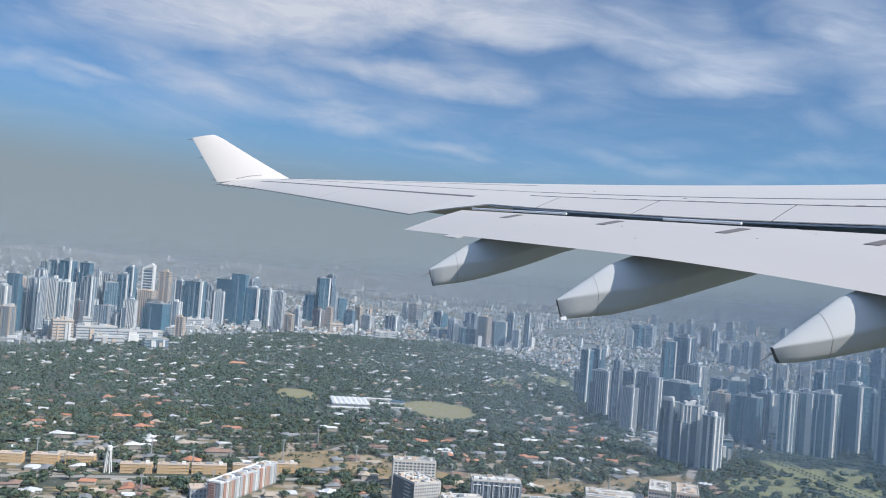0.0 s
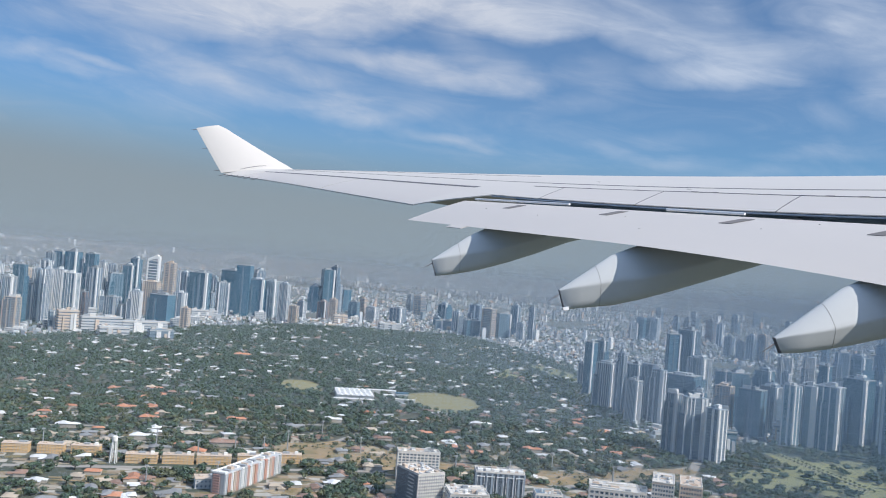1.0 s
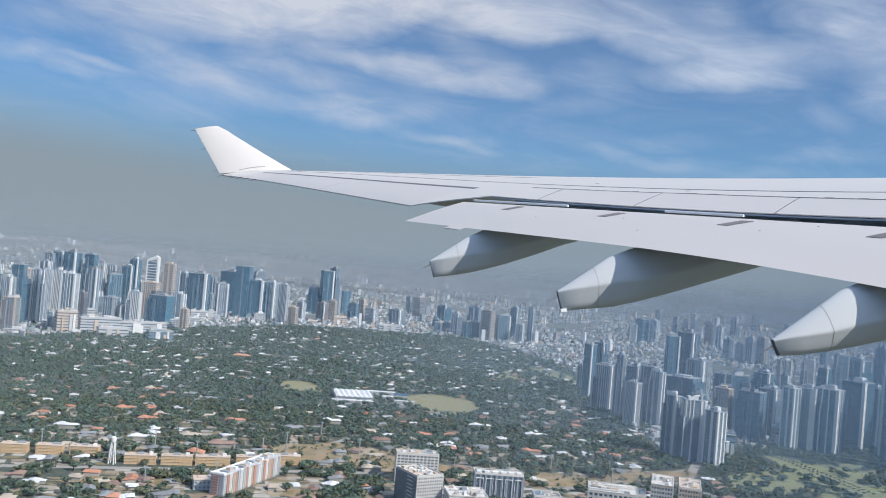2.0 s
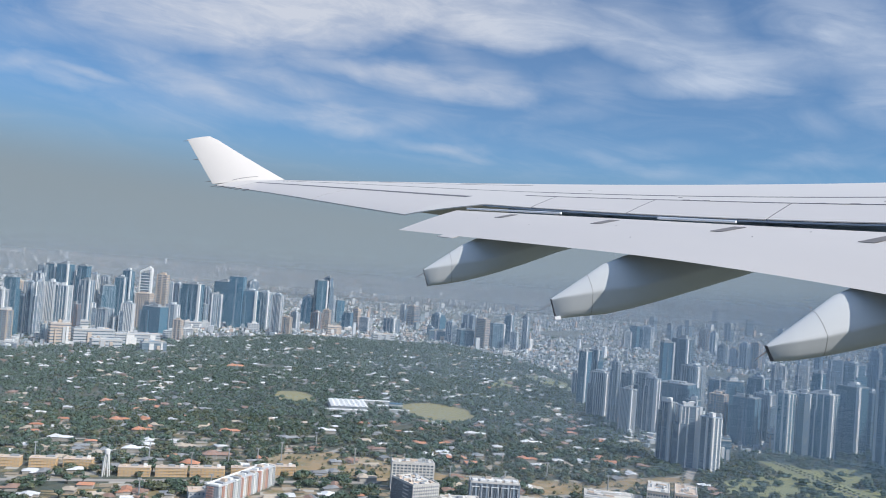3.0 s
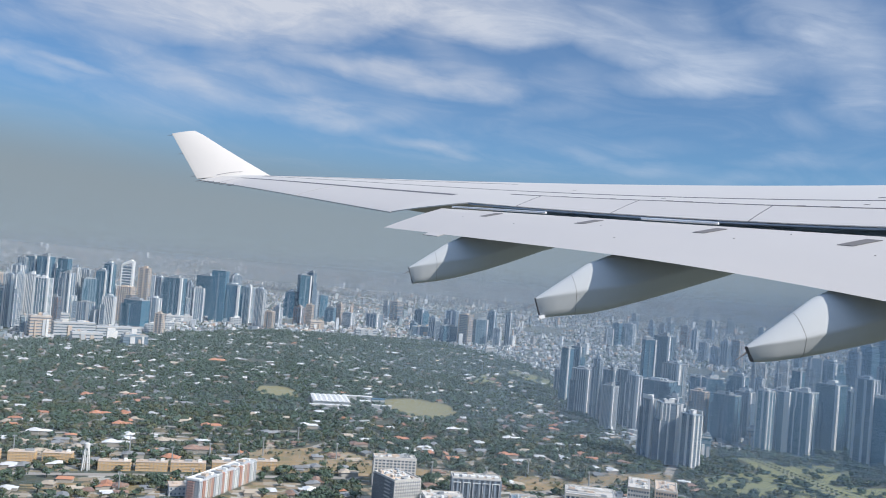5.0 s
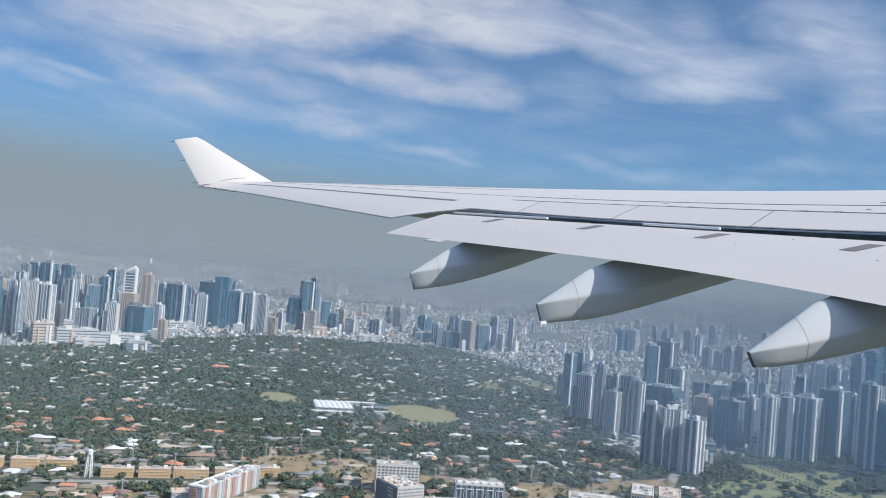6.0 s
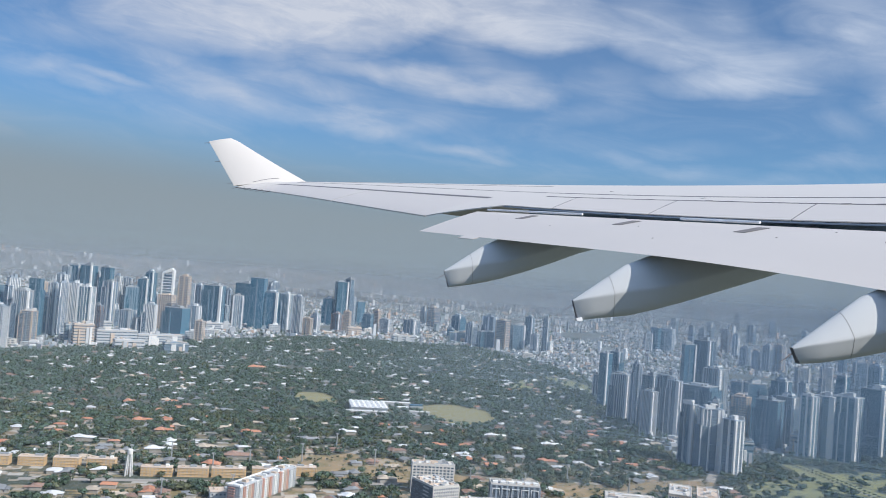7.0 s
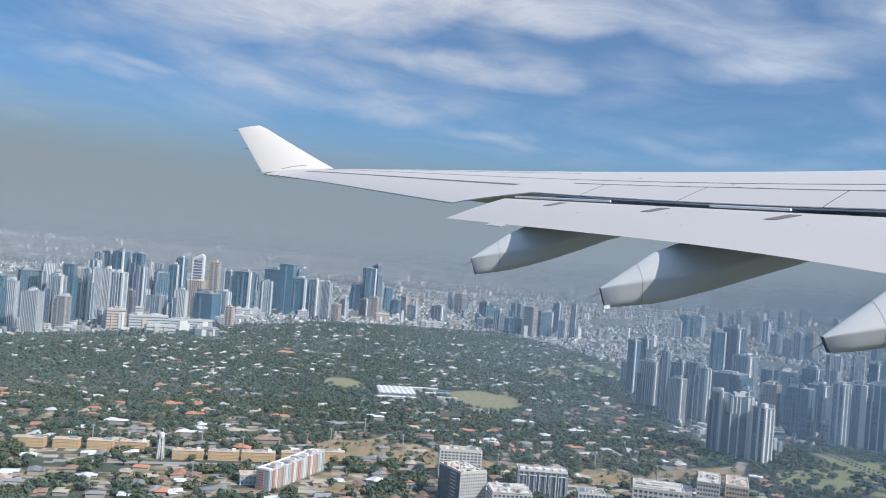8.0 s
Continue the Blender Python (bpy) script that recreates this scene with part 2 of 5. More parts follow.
ROOFS = [
    stuff("roof_white", (0.70, 0.71, 0.72), 0.6, 0, 0.2, 0.15, 4, each=0.12, island=0.15),
    stuff("roof_tile_brown", (0.29, 0.19, 0.15), 0.8, 0, 0.2, 0.2, 4, each=0.2, island=0.25),
    stuff("roof_sheet_grey", (0.26, 0.27, 0.28), 0.6, 0, 0.2, 0.2, 4, each=0.2, island=0.3),
    stuff("roof_tile_red", (0.50, 0.24, 0.15), 0.75, 0, 0.2, 0.2, 4, each=0.15, island=0.2),
    stuff("roof_sand", (0.48, 0.41, 0.33), 0.75, 0, 0.2, 0.2, 4, each=0.15, island=0.2),
]
FAR_TINTS = ((0.74, 0.77, 0.80), (0.30, 0.33, 0.37), (0.55, 0.55, 0.55), (0.20, 0.24, 0.29), (0.78, 0.80, 0.80), (0.36, 0.35, 0.35), (0.48, 0.51, 0.55), (0.30, 0.35, 0.41), (0.55, 0.43, 0.36), (0.58, 0.61, 0.64), (0.27, 0.33, 0.37))
FAR_CITY = stuff("far_walls", (0.5, 0.5, 0.5), 0.8, 0, 0.05, 0.15, 4, tints=FAR_TINTS)
LEAF = stuff("leaves", (0.074, 0.118, 0.082), 0.8, 0, 0.015, 0.40, 20, island=0.42)
LEAF_DRY = stuff("dry_leaves", (0.116, 0.132, 0.076), 0.8, 0, 0.02, 0.35, 20, island=0.38)
BARK = stuff("bark", (0.10, 0.075, 0.055), 0.9)
PITCH_GRASS = stuff("dry_turf", (0.28, 0.26, 0.14), 0.9, 0, 0.03, 0.14, 8)
GOLF_GRASS = stuff("fairway_turf", (0.25, 0.26, 0.135), 0.9, 0, 0.03, 0.2, 8)
ASPHALT = stuff("pale_asphalt", (0.34, 0.32, 0.295), 0.9, 0, 0.05, 0.2, 6)


def land_cover():
    m = bpy.data.materials.new("land")
    m.use_nodes = True
    n = Nodes(m.node_tree)
    at = n.add("ShaderNodeTexCoord").outputs["Object"]
    a, b, c = n.noise(at, 0.012, 5), n.noise(at, 0.11, 5, 0.7), n.noise(at, 0.0016, 3)
    green = n.mix(n.step(a, 0.40, 0.62), (0.065, 0.085, 0.070), (0.10, 0.105, 0.080))
    town = n.mix(n.step(b, 0.35, 0.65), (0.09, 0.115, 0.105), (0.24, 0.245, 0.24))
    far = n.step(n.math("ADD", n.add("ShaderNodeSeparateXYZ", Vector=at).outputs[1], n.math("MULTIPLY", c, 500)), 1900, 2500)
    p = n.add("ShaderNodeBsdfPrincipled", **{"Base Color": n.mix(n.math("MULTIPLY", far, 0.75), n.mix(n.step(b, 0.50, 0.72, 0, 0.7), green, (0.20, 0.17, 0.12)), town), "Roughness": 0.95})
    n.add("ShaderNodeOutputMaterial", Surface=p.outputs[0])
    return m


LAND = land_cover()


def dry_ground():
    """Trodden soil with dry grass and paler worn patches."""
    m = bpy.data.materials.new("bare_soil")
    m.use_nodes = True
    n = Nodes(m.node_tree)
    at = n.add("ShaderNodeTexCoord").outputs["Object"]
    a, b, c = n.noise(at, 0.07, 5, 0.6), n.noise(at, 0.35, 5, 0.7), n.noise(at, 0.03, 4)
    soil = n.mix(n.step(a, 0.40, 0.60), (0.36, 0.26, 0.155), (0.23, 0.19, 0.10))
    soil = n.mix(n.step(c, 0.52, 0.66, 0, 0.8), soil, (0.46, 0.38, 0.28))
    soil = n.mix(n.step(b, 0.50, 0.72, 0, 0.6), soil, (0.13, 0.12, 0.065))
    p = n.add("ShaderNodeBsdfPrincipled", **{"Base Color": soil, "Roughness": 0.95})
    n.add("ShaderNodeOutputMaterial", Surface=p.outputs[0])
    return m


BARE_SOIL = dry_ground()


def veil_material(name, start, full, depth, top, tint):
    """Distance haze put into a see-through sheet: thin at its foot, thickening with height and gone above the murk."""
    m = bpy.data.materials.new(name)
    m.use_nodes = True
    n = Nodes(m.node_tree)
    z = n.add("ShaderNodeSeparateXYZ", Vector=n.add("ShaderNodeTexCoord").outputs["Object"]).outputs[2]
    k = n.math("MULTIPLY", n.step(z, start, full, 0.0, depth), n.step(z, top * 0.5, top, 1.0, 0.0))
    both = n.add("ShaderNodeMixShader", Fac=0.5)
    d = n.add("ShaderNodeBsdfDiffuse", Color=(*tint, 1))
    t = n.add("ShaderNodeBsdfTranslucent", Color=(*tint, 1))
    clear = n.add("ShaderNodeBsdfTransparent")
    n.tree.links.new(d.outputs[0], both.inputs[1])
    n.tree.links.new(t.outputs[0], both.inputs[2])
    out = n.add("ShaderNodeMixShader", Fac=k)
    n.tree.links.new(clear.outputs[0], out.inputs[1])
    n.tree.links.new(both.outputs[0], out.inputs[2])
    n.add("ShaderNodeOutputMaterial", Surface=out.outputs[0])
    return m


# ---- mesh helpers ----
def solid(name, verts, faces, material, smooth=False):
    me = bpy.data.meshes.new(name)
    me.from_pydata([tuple(v) for v in verts], [], faces)
    me.materials.append(material)
    if smooth:
        me.polygons.foreach_set("use_smooth", [True] * len(me.polygons))
        me.set_sharp_from_angle(angle=radians(38))
    me.update()
    return me


def bulk(name, verts, tris, material):
    """A mesh of many triangles from arrays."""
    me = bpy.data.meshes.new(name)
    me.vertices.add(len(verts))
    me.vertices.foreach_set("co", np.asarray(verts, np.float32).ravel())
    me.loops.add(3 * len(tris))
    me.loops.foreach_set("vertex_index", np.asarray(tris, np.int32).ravel())
    me.polygons.add(len(tris))
    me.polygons.foreach_set("loop_start", np.arange(0, 3 * len(tris), 3, dtype=np.int32))
    me.materials.append(material)
    me.update(calc_edges=True)
    me.validate()
    me.shade_flat()
    return me


def part(name, me, parent, at=None, label=""):
    ob = new(name, me)
    ob.parent = parent
    if at is not None:
        ob.matrix_basis = at
    return tagged(ob, label)


def thing(name, m, label, category, group="", kind=""):
    ob = new(name)
    ob.empty_display_size = 1
    ob.matrix_basis = m
    return tagged(ob, label, category, group, kind)


CUBE = np.array([(x, y, z) for z in (0, 1) for y in (-0.5, 0.5) for x in (-0.5, 0.5)], float)
CUBE_QUADS = [(0, 2, 3, 1), (4, 5, 7, 6), (0, 1, 5, 4), (1, 3, 7, 5), (3, 2, 6, 7), (2, 0, 4, 6)]
CUBE_TRIS = np.array([t for a, b, c, d in CUBE_QUADS for t in ((a, b, c), (a, c, d))])


def boxes(name, rows, material):
    """Boxes joined into one mesh: rows of x, y, z of the foot's middle and the three sizes."""
    verts, faces = [], []
    for x, y, z, a, b, c in rows:
        k = len(verts)
        verts += [(x + a * v[0], y + b * v[1], z + c * v[2]) for v in CUBE]
        faces += [tuple(i + k for i in q) for q in CUBE_QUADS]
    return solid(name, verts, faces, material)


def loft(name, rings, material, closed=True, smooth=True, caps=True):
    n = len(rings[0])
    verts = [v for r in rings for v in r]
    faces = []
    for i in range(len(rings) - 1):
        for j in range(n if closed else n - 1):
            a, b = i * n + j, i * n + (j + 1) % n
            faces.append((a, b, b + n, a + n))
    if caps:
        faces += [tuple(range(n - 1, -1, -1)), tuple(range((len(rings) - 1) * n, len(rings) * n))]
    return solid(name, verts, faces, material, smooth)


# ---- the wing: local axes forward, outboard, up, from the cabin window ----
RIG = SEAT @ pose(0, 0, 0, -90, 0, 0) @ pose(0, 0, 0, 0, 0, 14.6)
TIP, FLAP_END = 27.5, 15.45


def trailing(o):
    return -0.24 + 0.321 * (TIP - o)


def chord(o):
    return 2.041 + 0.271 * (TIP - o)


def upper(o, s, proud=0.0):
    """A point of the upper skin, o metres outboard, at the share s of the chord: 0 at the trailing edge, 1 at the nose."""
    c, k = chord(o), o - 20
    z = 1.264 + 0.1327 * k - 0.00012 * k * k - 0.00013 * k ** 3 + (0.1067 - 0.0037 * k) * c * s
    return Vector((trailing(o) + s * c, o, z + 0.0434 * c * math.sin(math.pi * max(s, 0) ** 0.8) + proud))


def lower(o, s):
    c = chord(o)
    p = upper(o, s)
    p.z -= 0.0434 * c * math.sin(math.pi * s ** 0.8) + 0.012 + 0.06 * c * math.sin(math.pi * s) ** 0.7
    return p


wing = thing("aircraft_wing", RIG, "white airliner wing with raised winglet and lowered flap", "aircraft wing")


def plate(name, corner, n, k, thick, material, parent, label="", smooth=True):
    """A panel with thickness: corner(i, j) gives its upper skin for i, j from 0 to 1."""
    top = [corner(i / n, j / k) for i in range(n + 1) for j in range(k + 1)]
    low = [v - Vector((0, 0, thick)) for v in top]
    m, w_, faces = len(top), k + 1, []
    for i in range(n):
        for j in range(k):
            a = i * w_ + j
            faces += [(a, a + 1, a + w_ + 1, a + w_), (m + a, m + a + w_, m + a + w_ + 1, m + a + 1)]
    for i in range(n):
        a, b = i * w_, i * w_ + k
        faces += [(a, a + w_, m + a + w_, m + a), (b, m + b, m + b + w_, b + w_)]
    for j in range(k):
        a = n * w_ + j
        faces += [(j, m + j, m + j + 1, j + 1), (a, a + 1, m + a + 1, m + a)]
    return part(name, solid(name, top + low, faces, material, smooth), parent, None, label)


def hinge(o):
    """Where along the chord the spoilers are hinged."""
    return min(0.21 + 0.0086 * o, 0.312)


def skin(name, o0, o1, s0, s1, thick, proud, material, label="", n=10, k=6, shear=0.0):
    """A panel lying on the upper skin between two stations; s0 and s1 are chord shares at its inner and outer end. shear: how far its front is shifted outboard."""
    def corner(i, j):
        a, b = s0[0] + (s0[1] - s0[0]) * i, s1[0] + (s1[1] - s1[0]) * i
        return upper(o0 + (o1 - o0) * i + shear * j, a + (b - a) * j, proud)
    return plate(name, corner, n, k, thick, material, wing, label)


# the box of the wing, cut back where flap, spoilers and ailerons sit
rings = []
for i in range(45):
    o = TIP * i / 44
    cut = hinge(o) - 0.008 if o < FLAP_END else 0.262
    ss = [cut + (1 - cut) * (1 - math.cos(math.pi * j / 22)) / 2 for j in range(23)]
    rings.append([upper(o, s) for s in ss] + [lower(o, s) for s in reversed(ss[:-1])])
part("wing_box", loft("wing_box", rings, WING_WHITE), wing)


# the plain side of the fuselage, close behind the window
def fuselage():
    rings = [[Vector((x, -0.16 - 2.82 + r * 2.82 * math.cos(a), 0.35 - 0.9 * (1 - r) + r * 2.82 * math.sin(a))) for a in (2 * math.pi * i / 48 for i in range(48))] for x, r in ((-26, 0.35), (-20, 0.7), (-14, 0.93), (-9, 1), (0, 1), (9, 1), (18, 1), (22, 0.93), (25, 0.72), (27, 0.4))]
    ob = part("fuselage", loft("fuselage", rings, WING_WHITE), None)
    ob.matrix_basis = RIG
    return tagged(ob, "plain white side of the aircraft fuselage", "fuselage", kind="structure")


fuselage()
# slat joint and rivet lines run along the nose; thin raised sealant
for a, b, o0, o1, wide in ((0.62, 0.60, 17.0, 26.2, 0.014), (0.342, 0.386, 3.0, 15.5, 0.016), (0.386, 0.44, 15.5, 25.6, 0.016)):
    skin("panel_seam", o0, o1, (a, b), (a + wide * 0.24, b + wide * 0.4), 0.004, 0.004, SEAM_DARK, "dark sealant line", 40, 1)
for o in (19.4, 22.2):
    skin("slat_joint", o, o + 0.02, (0.70, 0.70), (0.93, 0.93), 0.004, 0.004, SEAM_DARK, "", 1, 10)
for i, o in enumerate((7.0, 7.35, 8.5, 9.3, 9.75, 11.5, 11.85, 12.9, 13.9)):
    skin("access_panel", o, o + 0.11, (hinge(o) + 0.004, hinge(o) + 0.004), (hinge(o) + 0.008, hinge(o) + 0.008), 0.006, 0.009, PLATE_GREY, "small grey hinge cover", 2, 1)

for i in range(18):
    o = 6.6 + 0.16 * i
    if i % 5 != 4:
        skin("stencil_bar", o, o + 0.09, (0.400, 0.400), (0.406, 0.406), 0.004, 0.004, PLATE_GREY, "", 1, 1)
for o, s in ((12.2, 0.10), (9.1, 0.07), (10.6, 0.12), (14.6, 0.2)):
    skin("drain_mark", o, o + 0.05, (s + 0.25, s + 0.25), (s + 0.256, s + 0.256), 0.003, 0.004, PLATE_GREY, "", 1, 1)
# spoilers on the upper skin ahead of the flap
EDGES = [2.0, 4.7, 7.2, 9.7, 11.95, 14.0]
for o0, o1 in zip(EDGES, EDGES[1:]):
    skin("spoiler", o0 + 0.010, o1 - 0.010, (0.168, 0.168), (hinge(o0), hinge(o1)), 0.012, 0.006, FLAP_WHITE, "white hinged spoiler panel", shear=0.45)
for o in EDGES[1:]:
    skin("spoiler_joint", o - 0.007, o + 0.007, (0.169, 0.169), (hinge(o), hinge(o)), 0.010, 0.008, SEAM_DARK, "dark joint between panels", 1, 6, 0.45)
skin("fixed_panel", 14.014, 15.25, (0.168, 0.168), (hinge(14.0), hinge(15.25)), 0.012, 0.004, WING_WHITE, shear=0.3)
skin("fixed_panel", 15.25, 16.3, (0.168, 0.0), (hinge(15.25), 0.262), 0.02, 0.003, WING_WHITE)
plate("hinge_seam", lambda i, j: upper(2.0 + 13.2 * i, hinge(2.0 + 13.2 * i) - 0.001 + 0.0028 * j, 0.011), 48, 1, 0.006, SEAM_DARK, wing, "thin dark hinge line")
# dark cove between spoilers and flap
def cove(i, j):
    o = 2.0 + 13.3 * i
    p = upper(o, 0.171 + 0.09 * min(1, 2 * j))
    return Vector((p.x, o, p.z - 0.022 - 0.55 * max(0.12 * min(1, 2 * j), (j - 0.5) * 2)))
plate("flap_cove", cove, 24, 4, 0.02, COVE_DARK, wing, "dark hollow behind the spoilers")
# ailerons, two, out to the tip
for o0, o1 in ((16.32, 20.55), (20.58, 25.75)):
    skin("aileron", o0, o1, (0.0, 0.0), (0.25, 0.25), 0.024, -0.002, FLAP_WHITE, "white aileron panel")
skin("tip_panel", 25.78, 27.5, (0.0, 0.0), (0.258, 0.258), 0.024, -0.001, WING_WHITE)
skin("aileron_gap", 16.3, 25.76, (0.245, 0.240), (0.2625, 0.2625), 0.03, 0.004, SEAM_DARK, "dark hinge gap", 24, 1)

# the flap, lowered behind the wing
def flap_point(o, j, low=0.0):
    """j from 0 at the trailing edge to 1 at the nose, tucked under the spoilers."""
    a = Vector((3.04 + 0.321 * (15.09 - o), o, 0.44 - 0.0852 * (15.09 - o) - 0.0082 * max(0.0, 10.49 - o) ** 2))
    b = Vector((4.21 + 0.357 * (15.52 - o), o, 0.82 - 0.0835 * (15.52 - o)))
    p = a + (b - a) * j * 1.24
    p.z += 0.03 * math.sin(math.pi * j) - low - 1.35 * max(0.0, j - 0.79) ** 1.25
    return p


flap_rings = []
for i in range(31):
    o = 2.0 + 13.25 * i / 30
    js = [(1 - math.cos(math.pi * j / 12)) / 2 for j in range(13)]
    slant = 0.35 if i == 30 else 0.0
    flap_rings.append([flap_point(o + slant * (j - 0.15), j) for j in js] + [flap_point(o + slant * (j - 0.15), j, 0.006 + 0.19 * math.sin(math.pi * j) ** 1.15) for j in reversed(js[1:-1])])
flap = part("flap", loft("flap", flap_rings, FLAP_WHITE), wing, None, "white lowered flap with a sharp edge")
# grey plates over the flap tracks
for o in (6.1, 7.75, 9.58, 11.6, 13.78):
    plate("track_plate", lambda i, j, o=o: flap_point(o - 0.05 + 0.17 * i - 0.08 * j, 0.56 + 0.14 * j) + Vector((0, 0, 0.006)), 2, 3, 0.004, PLATE_GREY, flap, "dark grey plate")
for o, j in ((12.7, 0.42), (11.2, 0.55), (10.4, 0.30), (9.0, 0.50), (8.6, 0.68), (7.3, 0.45), (14.2, 0.5)):
    plate("drain_mark", lambda i, k, o=o, j=j: flap_point(o + 0.012 * i, j + 0.008 * k) + Vector((0, 0, 0.005)), 1, 1, 0.003, PLATE_GREY, flap)
plate("flap_tab", lambda i, j: flap_point(13.35 + 0.42 * i, -0.05 + 0.08 * j) + Vector((-0.02 * (1 - j), 0, 0.0)), 2, 2, 0.012, FLAP_WHITE, flap)


# the bright tube in the outer cove
def rod(name, a, b, r, material, parent, label="", sides=10, taper=1.0):
    a, b = Vector(a), Vector(b)
    side = (b - a).normalized().orthogonal()
    turn = (b - a).normalized()
    rings = [[p + Matrix.Rotation(2 * math.pi * i / sides, 3, turn) @ side * (r * q) for i in range(sides)] for p, q in ((a, 1.0), (b, taper))]
    return part(name, loft(name, rings, material), parent, None, label)


for o0, o1 in ((12.94, 15.35), (9.83, 11.05)):
    pa, pb = flap_point(o0, 0.80), flap_point(o1, 0.80)
    rod("flap_rod", pa + Vector((0.05, 0, 0.02)), pb + Vector((0.05, 0, 0.02)), 0.013, LAMP_WHITE, wing, "bright metal tube")


# winglet, raked back and leaning outwards
def winglet():
    rings = []
    base_t, base_n = Vector((-0.31, 27.5, 2.235)), Vector((1.89, 27.5, 2.365))
    top_t, top_n = Vector((-1.06, 28.2, 3.665)), Vector((-0.32, 28.2, 3.78))
    for i in range(13):
        k = i / 12
        t, n = base_t.lerp(top_t, k), base_n.lerp(top_n, k)
        n = n + Vector((-0.02, 0, -0.01)) * math.sin(math.pi * k)
        if k == 1:
            n = n + Vector((-0.07, 0, 0))
        c = (n - t).length
        ring = []
        for j in range(11):
            s = (1 - math.cos(math.pi * j / 10)) / 2
            ring.append(t.lerp(n, s) + Vector((0, -1, 0.3)) * (0.05 * c * math.sin(math.pi * s) ** 0.8))
        for j in range(9, 0, -1):
            s = (1 - math.cos(math.pi * j / 10)) / 2
            ring.append(t.lerp(n, s) + Vector((0, 1, -0.3)) * (0.05 * c * math.sin(math.pi * s) ** 0.8 + 0.004))
        rings.append(ring)
    return part("winglet", loft("winglet", rings, WING_WHITE), wing, None, "white upswept winglet")


tip_fin = winglet()


# the curved joint where the winglet grows out of the wing
def winglet_skin(k, s):
    t, n = Vector((-0.31, 27.5, 2.235)).lerp(Vector((-1.06, 28.2, 3.665)), k), Vector((1.89, 27.5, 2.365)).lerp(Vector((-0.32, 28.2, 3.78)), k)
    return t.lerp(n, s) + Vector((0, -1, 0.3)) * (0.05 * (n - t).length * math.sin(math.pi * s) ** 0.8 + 0.004)


plate("winglet_seam", lambda i, j: winglet_skin(0.035 + 0.05 * math.sin(1.6 * i) + 0.006 * j, 0.28 + 0.40 * i), 10, 1, 0.004, SEAM_DARK, tip_fin, "dark sealant line")
for k in (0.06, 0.55, 0.97):
    t = Vector((-0.31, 27.5, 2.235)).lerp(Vector((-1.06, 28.2, 3.665)), k)
    rod("static_wick", t, t + Vector((-0.16, 0, -0.012)), 0.008, SEAM_DARK, tip_fin, "", 6, 0.4)
for o in (27.3, 26.7, 26.2, 25.7, 25.2, 24.6):
    t = upper(o, 0)
    rod("static_wick", t, t + Vector((-0.20, 0.02, -0.04)), 0.010, SEAM_DARK, wing, "", 6, 0.4)


# half of a fairing's cross-section: domed top down to a fold, nearly upright side, rounded belly
HALF = ((0.06, 1.0), (0.22, 0.93), (0.46, 0.74), (0.70, 0.47), (0.90, 0.18), (0.98, 0.05), (1.0, -0.03), (0.98, -0.10), (0.92, -0.35), (0.83, -0.65), (0.72, -0.85), (0.52, -0.96), (0.26, -1.0))
SECTION = HALF + tuple((-c, s) for c, s in reversed(HALF))


# flap track fairings: canoes under the wing, cut to an upright edge at the tail
def fairing(o, length, tail_x, tail_top, tail_low, ridge, belly, wide):
    """ridge and belly give the height at the share k of the length, from the tail forward."""
    stations = [0, 0.02, 0.05, 0.09, 0.14, 0.20, 0.28, 0.38, 0.5, 0.62, 0.74, 0.85, 0.93, 0.98, 1.0]
    def ring(k):
        x = tail_x + length * k
        hi, lo = ridge(k), belly(k)
        half = 1.15 * wide * (0.07 + 0.93 * min(1.0, (k / 0.24)) ** 0.7) * (1.0 if k < 0.6 else math.cos((k - 0.6) / 0.4 * 1.35) ** 0.8)
        fold = min(max(tail_top + 0.27 * (hi - tail_top), lo + 0.42 * (hi - lo)), hi - 0.012)
        out = []
        for c, s in SECTION:
            z = fold + (hi - fold) * s if s > 0 else fold + (fold - lo) * s
            out.append(Vector((x + 0.06 * max(0.0, -s) * (k < 0.01), o + half * c, z)))
        return out
    joint = 0.095
    body = part("flap_track_fairing", loft("flap_track_fairing", [ring(joint)] + [ring(k) for k in stations if k > joint + 0.01], FAIRING_GREY), wing, None, "grey-white canoe-shaped fairing under the flap")
    part("tail_cone", loft("tail_cone", [ring(k) for k in stations if k < joint - 0.001] + [ring(joint - 0.0006)], FAIRING_GREY), body)
    middle = Vector((0, o, (ridge(joint) + belly(joint)) / 2))
    band = [[Vector((p.x, *(middle + (p - middle) * 1.005).yz)) for p in ring(joint + q)] for q in (-0.0006, 0.0001)]
    part("joint_band", loft("joint_band", band, PLATE_GREY, caps=False), body, None, "dark sealant joint")
    rod("static_wick", (tail_x, o, tail_top - 0.06), (tail_x - 0.14, o - 0.02, tail_top - 0.13), 0.006, SEAM_DARK, body, "", 6, 0.4)
    h = 0.075 * wide
    strip = [[Vector((tail_x + q + dx, o + dy, z)) for dx, dy in ((-0.005, -h), (-0.005, h), (0.006, h), (0.006, -h))] for q, z in ((0.06, tail_low + 0.004), (0.0, tail_top - 0.004))]
    part("tail_strip", loft("tail_strip", strip, SEAM_DARK, smooth=False), body, None, "dark trailing strip")
    return body


def curve(*knots):
    """A smooth curve through (share, height) knots."""
    ks, zs = [k for k, z in knots], [z for k, z in knots]
    return lambda k: float(np.interp(k, ks, zs))


